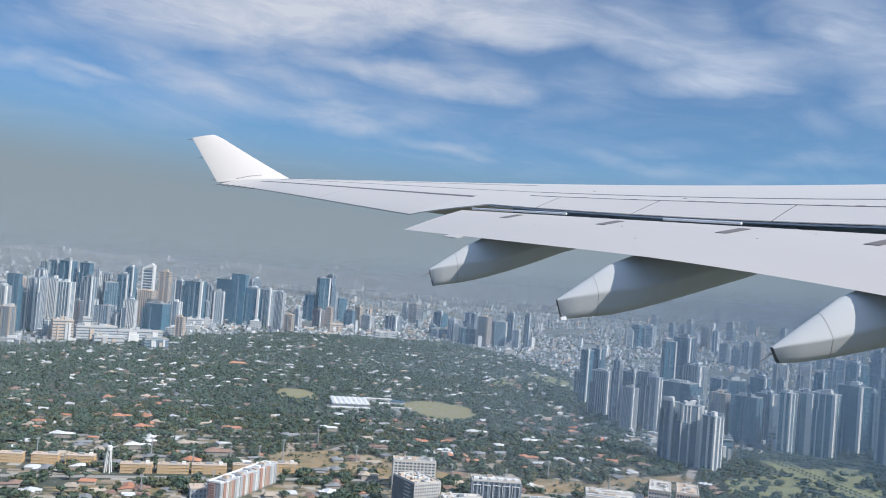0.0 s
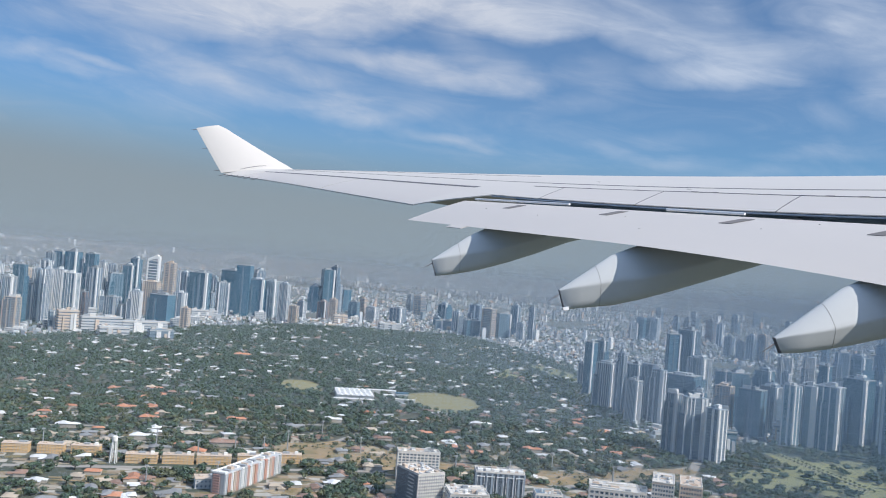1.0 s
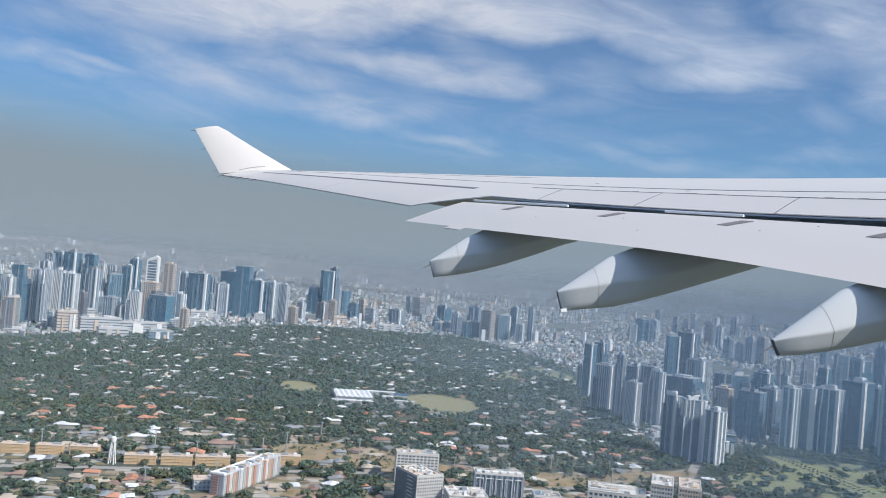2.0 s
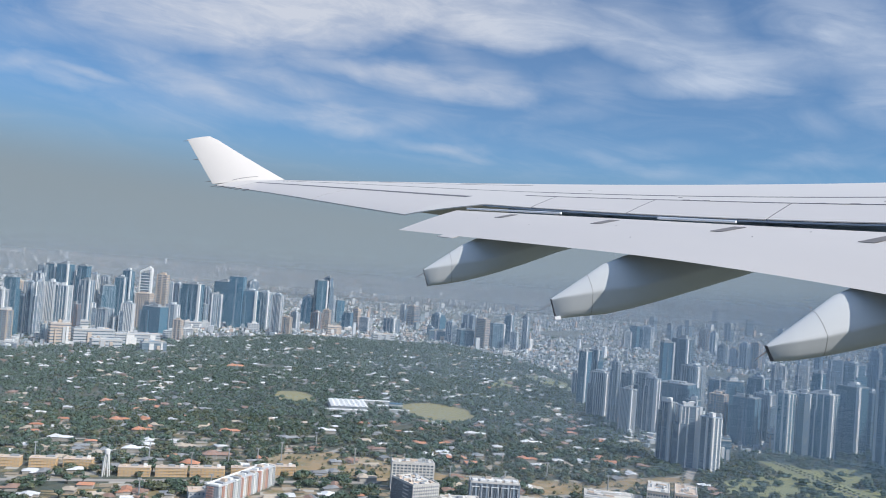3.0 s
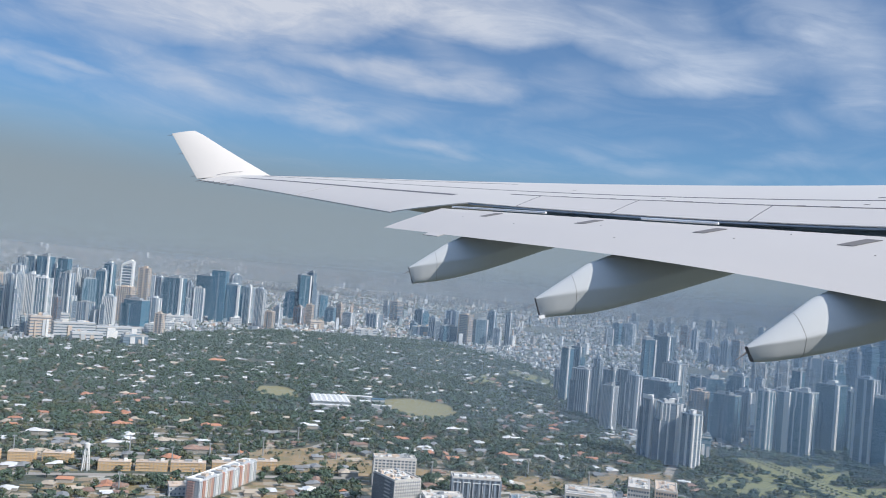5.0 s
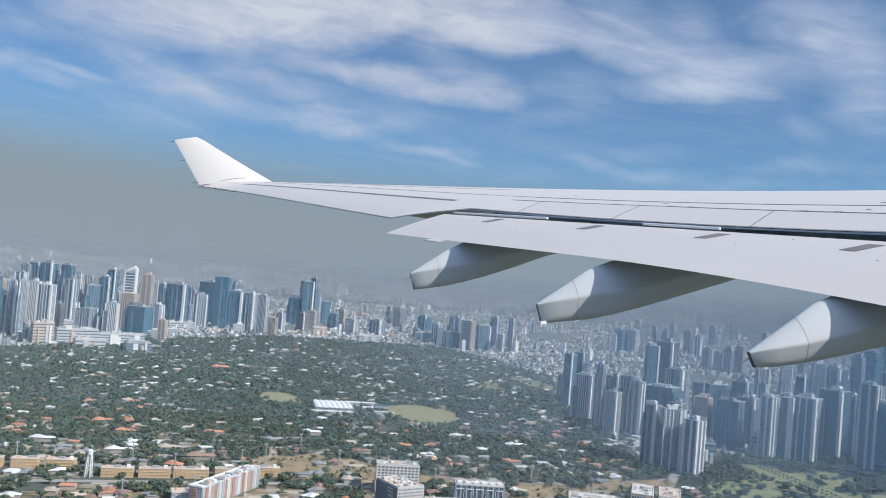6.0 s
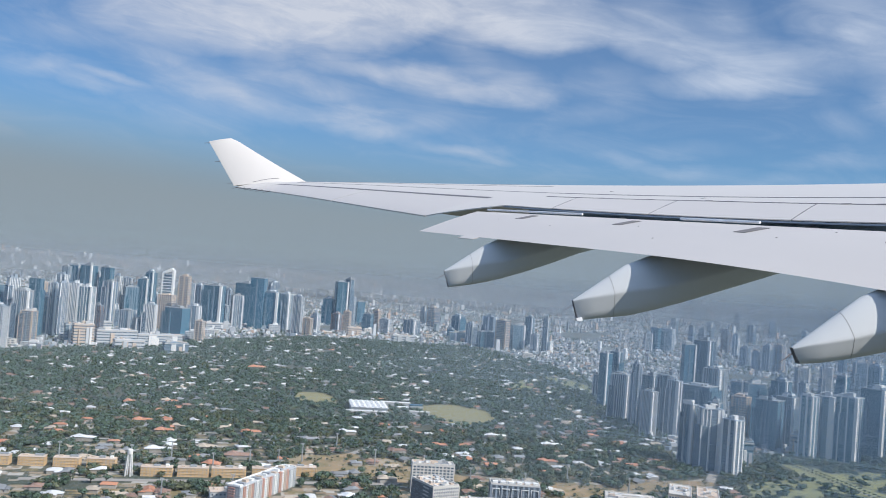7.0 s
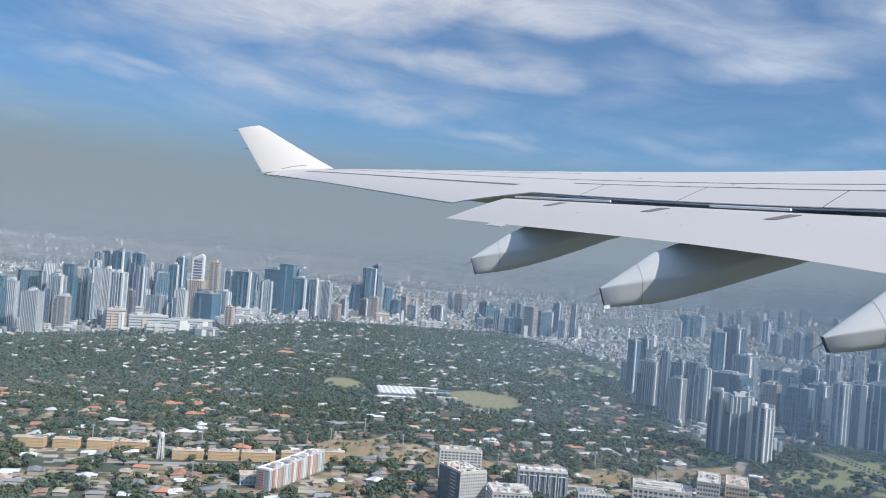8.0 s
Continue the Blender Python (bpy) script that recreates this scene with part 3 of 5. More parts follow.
fairing(13.12, 4.3, 2.98, -0.22, -0.48, curve((0, -0.22), (0.17, 0.22), (0.35, 0.42), (0.7, 0.62), (1, 0.55)), curve((0, -0.48), (0.07, -0.455), (0.15, -0.405), (0.24, -0.32), (0.35, -0.19), (0.52, 0.05), (0.75, 0.26), (1, 0.5)), 0.26)
fairing(10.02, 4.9, 3.86, -0.55, -0.80, curve((0, -0.55), (0.16, -0.08), (0.35, 0.12), (0.7, 0.38), (1, 0.3)), curve((0, -0.80), (0.06, -0.775), (0.14, -0.75), (0.23, -0.665), (0.43, -0.42), (0.55, -0.27), (0.75, 0.0), (1, 0.25)), 0.30)
last = fairing(7.06, 5.2, 4.80, -0.86, -1.01, curve((0, -0.86), (0.16, -0.36), (0.35, -0.15), (0.7, 0.1), (1, 0.05)), curve((0, -1.01), (0.06, -1.005), (0.13, -0.955), (0.28, -0.82), (0.45, -0.64), (0.75, -0.25), (1, 0.0)), 0.32)
part("tail_lamp", solid("tail_lamp", [Vector((3.89 + 0.07 * x, 10.02 + 0.07 * y - 0.03, -0.80 + 0.045 * z)) for x, y, z in ((0, -0.5, 0), (0, 0.5, 0), (1, 0.6, 0.05), (1, -0.6, 0.05), (-0.1, -0.4, 0.7), (-0.1, 0.4, 0.7), (0.9, 0.45, 1), (0.9, -0.45, 1))], [(0, 3, 2, 1), (4, 5, 6, 7), (0, 1, 5, 4), (1, 2, 6, 5), (2, 3, 7, 6), (3, 0, 4, 7)], LAMP_WHITE), wing, None, "small white lamp housing")



# ---- ground, air and land ----
def land_height(x, y):
    """The plain is level and climbs gently to far foothills."""
    k = min(1.0, max(0.0, (math.hypot(x, y) - 2650) / 2250))
    return 116 * k * k


ground_rings = [[Vector((r * math.cos(a), r * math.sin(a), land_height(r, 0))) for a in (2 * math.pi * i / 128 for i in range(128))] for r in (60, 2650, 2900, 3150, 3400, 3650, 3900, 4150, 4400, 4650, 4900, 4950)]
ground_faces = [tuple(range(128))] + [(i * 128 + j, (i + 1) * 128 + j, (i + 1) * 128 + (j + 1) % 128, i * 128 + (j + 1) % 128) for i in range(len(ground_rings) - 1) for j in range(128)]
tagged(new("ground", solid("ground", [v for r in ground_rings for v in r], ground_faces, LAND)), "wide level ground of soil, grass and streets", "ground", kind="structure")


# added ring-shaped sheet that imitates distance haze by its own pale colour
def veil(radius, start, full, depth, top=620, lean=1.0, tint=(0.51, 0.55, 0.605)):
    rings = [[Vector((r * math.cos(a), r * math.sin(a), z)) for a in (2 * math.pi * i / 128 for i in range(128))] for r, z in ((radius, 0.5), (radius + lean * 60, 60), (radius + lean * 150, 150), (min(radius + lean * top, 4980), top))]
    ob = new("haze", loft("haze", rings, veil_material("haze_sheet", start, full, depth, top, tint), caps=False))
    return tagged(ob, "thin see-through sheet standing in for grey-blue haze over the far city", "haze", kind="structure")


FAR_HAZE = (0.32, 0.36, 0.40)


# the pale blue of hazy air, put into the colour of added strands
def haze_strand_material():
    m = bpy.data.materials.new("haze_strand")
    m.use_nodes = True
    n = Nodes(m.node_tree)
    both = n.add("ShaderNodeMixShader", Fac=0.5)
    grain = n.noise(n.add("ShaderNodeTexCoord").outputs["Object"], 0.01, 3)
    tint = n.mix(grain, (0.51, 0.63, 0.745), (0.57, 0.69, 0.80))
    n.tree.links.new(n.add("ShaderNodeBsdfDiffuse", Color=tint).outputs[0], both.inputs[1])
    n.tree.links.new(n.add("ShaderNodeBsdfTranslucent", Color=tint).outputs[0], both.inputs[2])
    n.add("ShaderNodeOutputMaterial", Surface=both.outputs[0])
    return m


HAZE_STRAND = haze_strand_material()


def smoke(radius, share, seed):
    """Haze of the air imitated over the city: countless added hair-thin strands, that cover a small share of what lies
    behind, more to the east.
    """
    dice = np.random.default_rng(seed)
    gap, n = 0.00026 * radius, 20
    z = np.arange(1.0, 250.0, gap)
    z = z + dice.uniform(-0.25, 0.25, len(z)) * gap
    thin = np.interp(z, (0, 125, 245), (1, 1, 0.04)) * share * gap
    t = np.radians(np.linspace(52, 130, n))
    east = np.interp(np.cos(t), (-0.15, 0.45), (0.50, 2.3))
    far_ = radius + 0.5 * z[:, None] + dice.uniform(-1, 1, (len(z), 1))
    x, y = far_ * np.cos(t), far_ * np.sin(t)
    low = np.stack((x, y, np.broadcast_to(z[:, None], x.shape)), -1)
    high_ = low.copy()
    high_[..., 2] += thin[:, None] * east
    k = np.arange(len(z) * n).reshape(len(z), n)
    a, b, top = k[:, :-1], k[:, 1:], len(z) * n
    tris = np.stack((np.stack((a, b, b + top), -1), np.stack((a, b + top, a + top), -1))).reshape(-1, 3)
    ob = new("smoke", bulk("smoke", np.concatenate((low.reshape(-1, 3), high_.reshape(-1, 3))), tris, HAZE_STRAND))
    return tagged(ob, "hair-thin added strands standing in for blue-grey haze over the city", "smoke", kind="stuff")


# four added rings of strands that lift the city's darks like haze
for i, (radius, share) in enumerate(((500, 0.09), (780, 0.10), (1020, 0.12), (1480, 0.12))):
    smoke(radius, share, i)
# two added sheets that pale the far city as haze would
veil(2750, 0, 80, 0.30, 200, 0.7, FAR_HAZE)
veil(3800, 0, 90, 0.58, 235, 0.4, FAR_HAZE)


def sheet(name, x, y, a, b, turn, z, material, label, category, n=28, power=2.6, ragged=0.05, seed=0):
    """A flat patch of ground with a rounded, uneven outline."""
    rnd = random.Random(seed)
    verts = []
    for i in range(n):
        t = 2 * math.pi * i / n
        c, s = math.cos(t), math.sin(t)
        k = 1 + rnd.uniform(-ragged, ragged)
        verts.append(Matrix.Rotation(turn, 3, "Z") @ Vector((a * k * math.copysign(abs(c) ** (2 / power), c), b * k * math.copysign(abs(s) ** (2 / power), s), z)) + Vector((x, y, 0)))
    return tagged(new(name, solid(name, verts, [tuple(range(n))], material)), label, category, kind="structure")


sheet("polo_field", -4, 1128, 47, 76, 0.25, 0.30, PITCH_GRASS, "dry yellow-green playing field among trees", "field", seed=1)
sheet("dry_field", -195, 1165, 26, 52, 0.3, 0.30, PITCH_GRASS, "dry tan playing field", "field", seed=2)
sheet("bare_lot", -92, 790, 62, 48, 0.2, 0.25, BARE_SOIL, "bare brown building lot", "lot", ragged=0.2, seed=3)
sheet("bare_lot", -20, 770, 40, 26, 0.1, 0.27, BARE_SOIL, "bare brown lot with parked clutter", "lot", ragged=0.2, seed=4)
sheet("bare_lot", 190, 815, 60, 16, 0.5, 0.25, BARE_SOIL, "bare brown road-side strip", "lot", ragged=0.2, seed=5)
sheet("bare_lot", 92, 768, 58, 24, 0.2, 0.24, BARE_SOIL, "bare brown ground between low buildings", "lot", ragged=0.2, seed=15)
sheet("fairway", 318, 842, 34, 70, -0.9, 0.30, GOLF_GRASS, "mown green golf fairway", "fairway", ragged=0.15, seed=6)
sheet("fairway", 400, 905, 30, 90, -0.8, 0.32, GOLF_GRASS, "mown green golf fairway", "fairway", ragged=0.15, seed=7)
sheet("fairway", 420, 815, 48, 85, -1.2, 0.34, GOLF_GRASS, "mown green golf fairway", "fairway", ragged=0.15, seed=8)
sheet("fairway", 382, 893, 24, 78, 0.21, 0.36, GOLF_GRASS, "mown green golf fairway", "fairway", ragged=0.15, seed=15)
sheet("bare_lot", -235, 645, 46, 9, 0.25, 0.26, BARE_SOIL, "pale bare strip between houses", "lot", ragged=0.2, seed=11)
sheet("bare_lot", 60, 650, 60, 12, 0.1, 0.28, BARE_SOIL, "pale bare yard beside offices", "lot", ragged=0.2, seed=12)
sheet("bare_lot", 150, 735, 46, 11, 0.45, 0.29, BARE_SOIL, "pale bare yard beside the road", "lot", ragged=0.2, seed=13)
sheet("bare_lot", -105, 655, 24, 10, 0.3, 0.26, BARE_SOIL, "pale bare yard among houses", "lot", ragged=0.2, seed=14)
sheet("fairway", 190, 1560, 30, 110, 0.3, 0.30, GOLF_GRASS, "mown green golf fairway among trees", "fairway", ragged=0.15, seed=9)
sheet("fairway", 105, 1500, 18, 90, -0.2, 0.30, GOLF_GRASS, "mown green golf fairway among trees", "fairway", ragged=0.15, seed=10)


def road(name, ax, ay, bx, by, wide, z, material, label):
    a, b = Vector((ax, ay, 0)), Vector((bx, by, 0))
    side = Vector((-(b - a).y, (b - a).x, 0)).normalized() * wide / 2
    verts = [v + Vector((0, 0, z)) for v in (a - side, b - side, b + side, a + side)]
    return tagged(new(name, solid(name, verts, [(0, 1, 2, 3)], material)), label, "road", kind="structure")


ROADS = [(-140, 745, -85, 885, 7), (-60, 720, -25, 800, 7), (215, 780, 262, 905, 9), (-330, 655, -60, 735, 8), (-420, 780, -120, 900, 6), (300, 930, 470, 905, 3), (-260, 880, 60, 960, 6), (60, 700, 240, 860, 8)]
for ax, ay, bx, by, wide in ROADS:
    road("road", ax, ay, bx, by, wide, 0.2, ASPHALT, "pale worn asphalt street between houses")

# ---- towers ----
CORE = {}


def unit_box(material):
    key = material.name
    if key not in CORE:
        CORE[key] = solid("block_" + key, CUBE, CUBE_QUADS, material)
    return CORE[key]


def box_part(name, material, parent, x, y, z, a, b, c, label=""):
    return part(name, unit_box(material), parent, Matrix.LocRotScale((x, y, z), None, (a, b, c)), label)


LOOKS = {
    "charcoal": (CHARCOAL_WALL, CHARCOAL_WALL, SLATE_WALL, 0.35, 7, "charcoal-clad block with window rows"),
    "pale": (GREY_GLASS, OFF_WHITE, OFF_WHITE, 0.42, 7, "weathered white block with rows of windows"),  # core, bands, piers, share of a floor that is band, piers on a face, words
    "white": (GREY_GLASS, SLATE_WALL, WHITE_WALL, 0.40, 7, "white concrete high-rise with rows of balconies"),
    "grey": (GREY_GLASS, DARK_WALL, GREY_WALL, 0.35, 8, "grey concrete high-rise with dark window rows"),
    "tan": (GREY_GLASS, TAN_WALL, TAN_WALL, 0.4, 7, "tan concrete high-rise with window rows"),
    "brown": (GREY_GLASS, BROWN_WALL, BROWN_WALL, 0.5, 4, "brown-clad high-rise with window rows"),
    "dark": (BLUE_GLASS, DARK_WALL, DARK_WALL, 0.30, 7, "dark-clad high-rise with glass fronts"),
    "glass": (BLUE_GLASS, DARK_WALL, DARK_WALL, 0.10, 0, "blue glass office tower"),
    "stripe": (BLUE_GLASS, GREY_WALL, WHITE_WALL, 0.20, 5, "blue and white high-rise with bright upright stripes"),
}


def lay(name, rows, material, parent, apart):
    """Boxes of one kind: each a part of its own on near towers, joined where they are too far to tell apart."""
    if apart:
        for row in rows:
            box_part(name, material, parent, *row)
    elif rows:
        tagged(part(name, boxes(name, rows, material), parent), kind="stuff")


def tower(x, y, a, b, h, turn, look_, crown=1, spire=0.0, floor=2.9, group="city towers"):
    """A high-rise: glazed core, floor bands, upright piers, parapet and plant rooms."""
    core, band, pier, share, piers, words = LOOKS[look_]
    rnd = random.Random(int(x * 7 + y * 13))
    share *= rnd.uniform(0.45, 1.1)
    t = thing("tower", pose(x, y, 0, 0, 0, turn), words + (" and a roof mast" if spire else ""), "tower", group)
    part("core", unit_box(core), t, Matrix.LocRotScale((0, 0, 0), None, (a, b, h)))
    n = max(3, round(h / floor))
    rows = [(0, 0, h * i / n, a + 0.5, b + 0.5, h / n * share) for i in range(n)]
    near = math.hypot(x, y) < 1350
    lay("floor_band", rows, band, t, near)
    posts = []
    if piers:
        # each tower has its own rhythm of upright strips: share of the face, and width
        wide, fine_ = rnd.uniform(0.09, 0.15), rnd.uniform(0.03, 0.05)
        rhythm = rnd.choice((
            ((-0.47, wide), (0.47, wide)),
            ((-0.47, fine_), (-0.14, fine_ * 1.6), (0.14, fine_ * 1.6), (0.47, fine_)),
            tuple((i / 5 - 0.4, fine_) for i in range(5)) + ((0.47, wide),),
            ((-0.38, 0.24), (0.10, fine_), (0.28, fine_), (0.47, fine_)),
            tuple((i / 9 - 0.45, 0.026) for i in range(10)),
            ((-0.47, fine_), (-0.05, 0.16), (0.47, wide)),
            tuple((i / piers - 0.47, 0.36 / piers) for i in range(piers)) + ((0.47, 0.36 / piers),),
        ))
        proud = rnd.uniform(0.5, 1.4)
        for q, u in rhythm:
            for s in (-1, 1):
                posts.append((a * q * s, s * b / 2, 0, a * u, proud, h + 0.4))
                if abs(q) < 0.46:
                    posts.append((s * a / 2, -s * b * q, 0, proud, b * u, h + 0.4))
    roof_mat = band if look_ in ("white", "tan", "stripe") else ROOF_GREY
    roof = part("parapet", boxes("parapet", [(0, 0, h, a + 0.8, b + 0.8, 1.2)], roof_mat), t)
    if crown:
        box_part("plant_room", roof_mat, roof, -0.08 * a, 0.05 * b, h + 1.2, a * 0.5, b * 0.5, 1.4 + 0.015 * h)
        if crown > 1:
            box_part("plant_room", WHITE_WALL if crown > 2 else roof_mat, roof, 0.12 * a, -0.08 * b, h + 1.2, a * 0.3, b * 0.4, 2.5 + 0.03 * h)
    if h > 45 and rnd.random() < 0.6:
        # a lower shoulder on one side, and a dark service slot up the middle
        side = rnd.choice((-1, 1))
        low = h * rnd.uniform(0.72, 0.93)
        box_part("shoulder", core, t, side * a * 0.36, 0, 0, a * 0.5, b * 1.18, low)
        rows = [(side * a * 0.36, 0, low * i / n, a * 0.5 + 0.4, b * 1.18 + 0.4, low / n * share * 0.6) for i in range(n)]
        lay("floor_band", rows, band, t, near)
        for k in (-0.2, 0.2):
            for s in (-1, 1):
                posts.append((side * a * (0.36 + k), s * b * 0.59, 0, a * 0.05, 0.9, low + 0.5))
    if posts:
        lay("pier", posts, pier, t, math.hypot(x, y) < 1700)
    if h > 30 and rnd.random() < 0.6:
        for s in (-1, 1):
            box_part("service_slot", DARK_WALL, t, a * rnd.uniform(-0.12, 0.12), s * (b / 2 + 0.2), 0, a * 0.09, 1.4, h * 0.97)
            box_part("service_slot", DARK_WALL, t, s * (a / 2 + 0.2), b * rnd.uniform(-0.1, 0.1), 0, 1.4, b * 0.12, h * 0.97)
    if rnd.random() < (0.9 if math.hypot(x, y) < 1500 else 0.5) and look_ != "tan":
        # bright concrete fin down the sunny corner
        box_part("corner_fin", WHITE_WALL, t, a / 2, -b / 2, 0, 0.13 * a, 0.20 * b, h + 1.0)
    if h > 40 and math.hypot(x, y) < 1700:
        # screens, tanks and lift heads on the roof, each of its own height
        for k in range(4):
            tall = rnd.uniform(1.2, 4.5)
            if k % 2:
                box_part("roof_screen", WHITE_WALL, roof, rnd.uniform(-0.3, 0.3) * a, rnd.choice((-0.46, 0.46)) * b, h + 1.2, a * rnd.uniform(0.2, 0.5), 0.7, tall)
            else:
                box_part("roof_unit", rnd.choice((WHITE_WALL, GREY_WALL, CHARCOAL_WALL)), roof, rnd.uniform(-0.35, 0.35) * a, rnd.uniform(-0.3, 0.3) * b, h + 1.2, a * rnd.uniform(0.1, 0.22), b * rnd.uniform(0.1, 0.25), tall)
    if crown == 4:
        for k in (1, 2, 3):
            box_part("stepped_top", band, roof, 0, 0, h + 1.2 + 2.4 * (k - 1), a * (0.85 - 0.22 * k), b * (0.85 - 0.22 * k), 2.4)
    if spire:
        part("mast", loft("mast", [[Vector((r * math.cos(q), r * math.sin(q), z)) for q in (0, 1.57, 3.14, 4.71)] for r, z in ((0.9, h), (0.25, h + spire))], STEEL), roof)
    return t



def sail_tower(x, y, a, b, h, turn):
    """Slim dark tower in a white frame that sweeps up to a point."""
    t = thing("sail_tower", pose(x, y, 0, 0, 0, turn), "slim tower with a white frame rising to a point", "tower", "city towers")
    box_part("core", GREY_GLASS, t, 0, 0, 0, a * 0.8, b, h * 0.9)
    lay("floor_band", [(0, 0, h * 0.9 * i / 18, a * 0.8 + 0.5, b + 0.5, h * 0.014) for i in range(18)], WHITE_WALL, t, True)
    for s, top in ((-1, 0.93), (1, 1.0)):
        box_part("frame_post", WHITE_WALL, t, s * a * 0.45, 0, 0, a * 0.13, b + 1, h * top)
    v = [(-a / 2, -b / 2, h * 0.91), (a / 2, -b / 2, h * 0.975), (a / 2, b / 2, h * 0.975), (-a / 2, b / 2, h * 0.91), (-a * 0.45, -b / 2, h * 0.95), (a * 0.28, -b / 2, h * 1.03), (a * 0.28, b / 2, h * 1.03), (-a * 0.45, b / 2, h * 0.95)]
    part("swept_top", solid("swept_top", v, [(0, 3, 2, 1), (4, 5, 6, 7), (0, 1, 5, 4), (1, 2, 6, 5), (2, 3, 7, 6), (3, 0, 4, 7)], WHITE_WALL), t)
    return t


tower(-808, 1526, 19.0, 13.1, 111, 48, "white", 2, floor=4.2)
tower(-776, 1503, 26.3, 20.9, 92, 1, "grey")
tower(-853, 1544, 29.7, 18.2, 97, 49, "dark", floor=4.2)
tower(-828, 1649, 22.2, 14.0, 109, -3, "glass", 1, 8, floor=4.2)
tower(-762, 1399, 25.4, 17.7, 70, -1, "white", 4)
tower(-759, 1494, 22.6, 15.0, 58, -6, "tan")
tower(-825, 1442, 22.5, 15.1, 81, 4, "white")
tower(-842, 1427, 25.4, 20.1, 90, 1, "glass", 4)
tower(-998, 2017, 17.5, 13.2, 85, -4, "tan", floor=4.2)
tower(-831, 1695, 20.6, 13.1, 69, -4, "glass", 4, floor=4.2)
tower(-805, 1678, 15.3, 12.1, 100, -4, "white", floor=4.2)
tower(-813, 1720, 19.4, 13.1, 117, -5, "white", floor=4.2)
tower(-922, 1969, 17.5, 14.3, 127, -8, "grey", floor=4.2)
tower(-910, 1992, 22.0, 18.4, 131, -5, "glass", floor=4.2)
tower(-781, 1660, 13.3, 8.6, 103, 45, "white", 2, floor=4.2)
tower(-921, 2019, 17.3, 10.5, 112, -13, "stripe", 4, floor=4.2)
tower(-781, 1713, 21.6, 13.9, 102, -1, "white", 3, floor=4.2)
tower(-758, 1713, 28.2, 18.8, 97, -6, "stripe", 3, floor=4.2)
tower(-875, 1981, 28.3, 22.7, 133, -14, "glass", 2, floor=4.2)
tower(-892, 2071, 16.2, 12.5, 115, -10, "grey", floor=4.2)
tower(-831, 1977, 24.9, 15.3, 132, -15, "glass", 1, 10, floor=4.2)
tower(-814, 1959, 25.6, 18.4, 101, -15, "grey", 2, floor=4.2)
tower(-832, 2044, 15.1, 10.9, 112, -8, "white", 2, floor=4.2)
tower(-836, 2115, 18.7, 12.4, 106, -0, "white", floor=4.2)
tower(-796, 2035, 30.0, 20.7, 89, 41, "dark", floor=4.2)
tower(-789, 2094, 24.0, 17.7, 108, -1, "glass", 4, floor=4.2)
tower(-778, 2110, 22.7, 15.8, 125, -18, "glass", 4, floor=4.2)
tower(-724, 2201, 25.0, 17.9, 119, -4, "tan", 2, floor=4.2)
tower(-749, 2326, 19.5, 16.3, 99, -15, "grey", floor=4.2)
tower(-699, 2006, 33.6, 26.5, 79, -3, "tan", floor=4.2)
tower(-765, 2460, 25.5, 18.6, 89, -21, "white", 4, floor=4.2)
tower(-622, 2119, 44.8, 28.1, 105, -10, "glass", 2, floor=4.2)
tower(-631, 1884, 46.2, 28.1, 59, -19, "glass", 2, floor=4.2)
tower(-599, 1900, 26.4, 17.2, 65, -5, "white", 3, floor=4.2)
tower(-543, 1766, 15.8, 10.8, 43, -13, "tan", 2, floor=4.2)
tower(-601, 2141, 20.5, 15.8, 57, -22, "grey", floor=4.2)
tower(-678, 2448, 15.6, 12.4, 84, -15, "white", 2, floor=4.2)
tower(-580, 2172, 25.1, 16.0, 83, 35, "grey", 2, floor=4.2)
tower(-605, 2345, 44.9, 28.8, 110, -12, "glass", 2, floor=4.2)
tower(-542, 2231, 37.0, 23.0, 129, -8, "glass", 0, 9, floor=4.2)
tower(-509, 2235, 42.7, 28.2, 95, -9, "glass", 4, floor=4.2)
tower(-470, 2240, 31.3, 22.3, 94, -26, "stripe", 2, floor=4.2)
tower(-424, 2167, 25.5, 15.7, 92, -19, "white", 4, floor=4.2)
tower(-390, 2127, 21.0, 14.3, 43, -16, "tan", floor=4.2)
tower(-697, 1777, 26.7, 22.6, 53, -9, "grey", floor=4.2)
tower(-671, 1774, 20.0, 16.5, 38, 41, "grey", floor=4.2)
tower(-648, 1769, 24.0, 15.4, 68, -2, "white", 4, floor=4.2)
tower(-750, 1752, 18.9, 11.6, 60, -7, "brown", 2, floor=4.2)
tower(-807, 1966, 21.0, 13.3, 51, -16, "white", 4, floor=4.2)
tower(-819, 2261, 21.5, 15.3, 67, -13, "stripe", floor=4.2)
tower(-617, 2740, 27.0, 21.1, 106, 33, "grey", 4, floor=6.0)
tower(-399, 2287, 20.0, 13.4, 45, -28, "white", 4, floor=4.2)
tower(-415, 2582, 30.0, 18.8, 77, -21, "glass", 4, floor=4.2)
tower(-381, 2580, 31.5, 26.3, 129, 28, "glass", floor=4.2)
tower(-369, 2651, 23.3, 15.0, 137, -30, "grey", 2, floor=6.0)
tower(-353, 2353, 24.8, 18.1, 46, -29, "brown", 4, floor=4.2)
tower(-319, 2303, 17.1, 13.7, 58, -14, "tan", 2, floor=4.2)
tower(-336, 2703, 23.5, 17.6, 70, 27, "glass", 2, floor=6.0)
tower(-358, 2667, 21.5, 14.8, 83, -30, "white", floor=6.0)
tower(-278, 2429, 23.8, 15.9, 49, -19, "dark", 2, floor=4.2)
tower(-259, 2479, 17.9, 13.7, 58, -32, "tan", 2, floor=4.2)
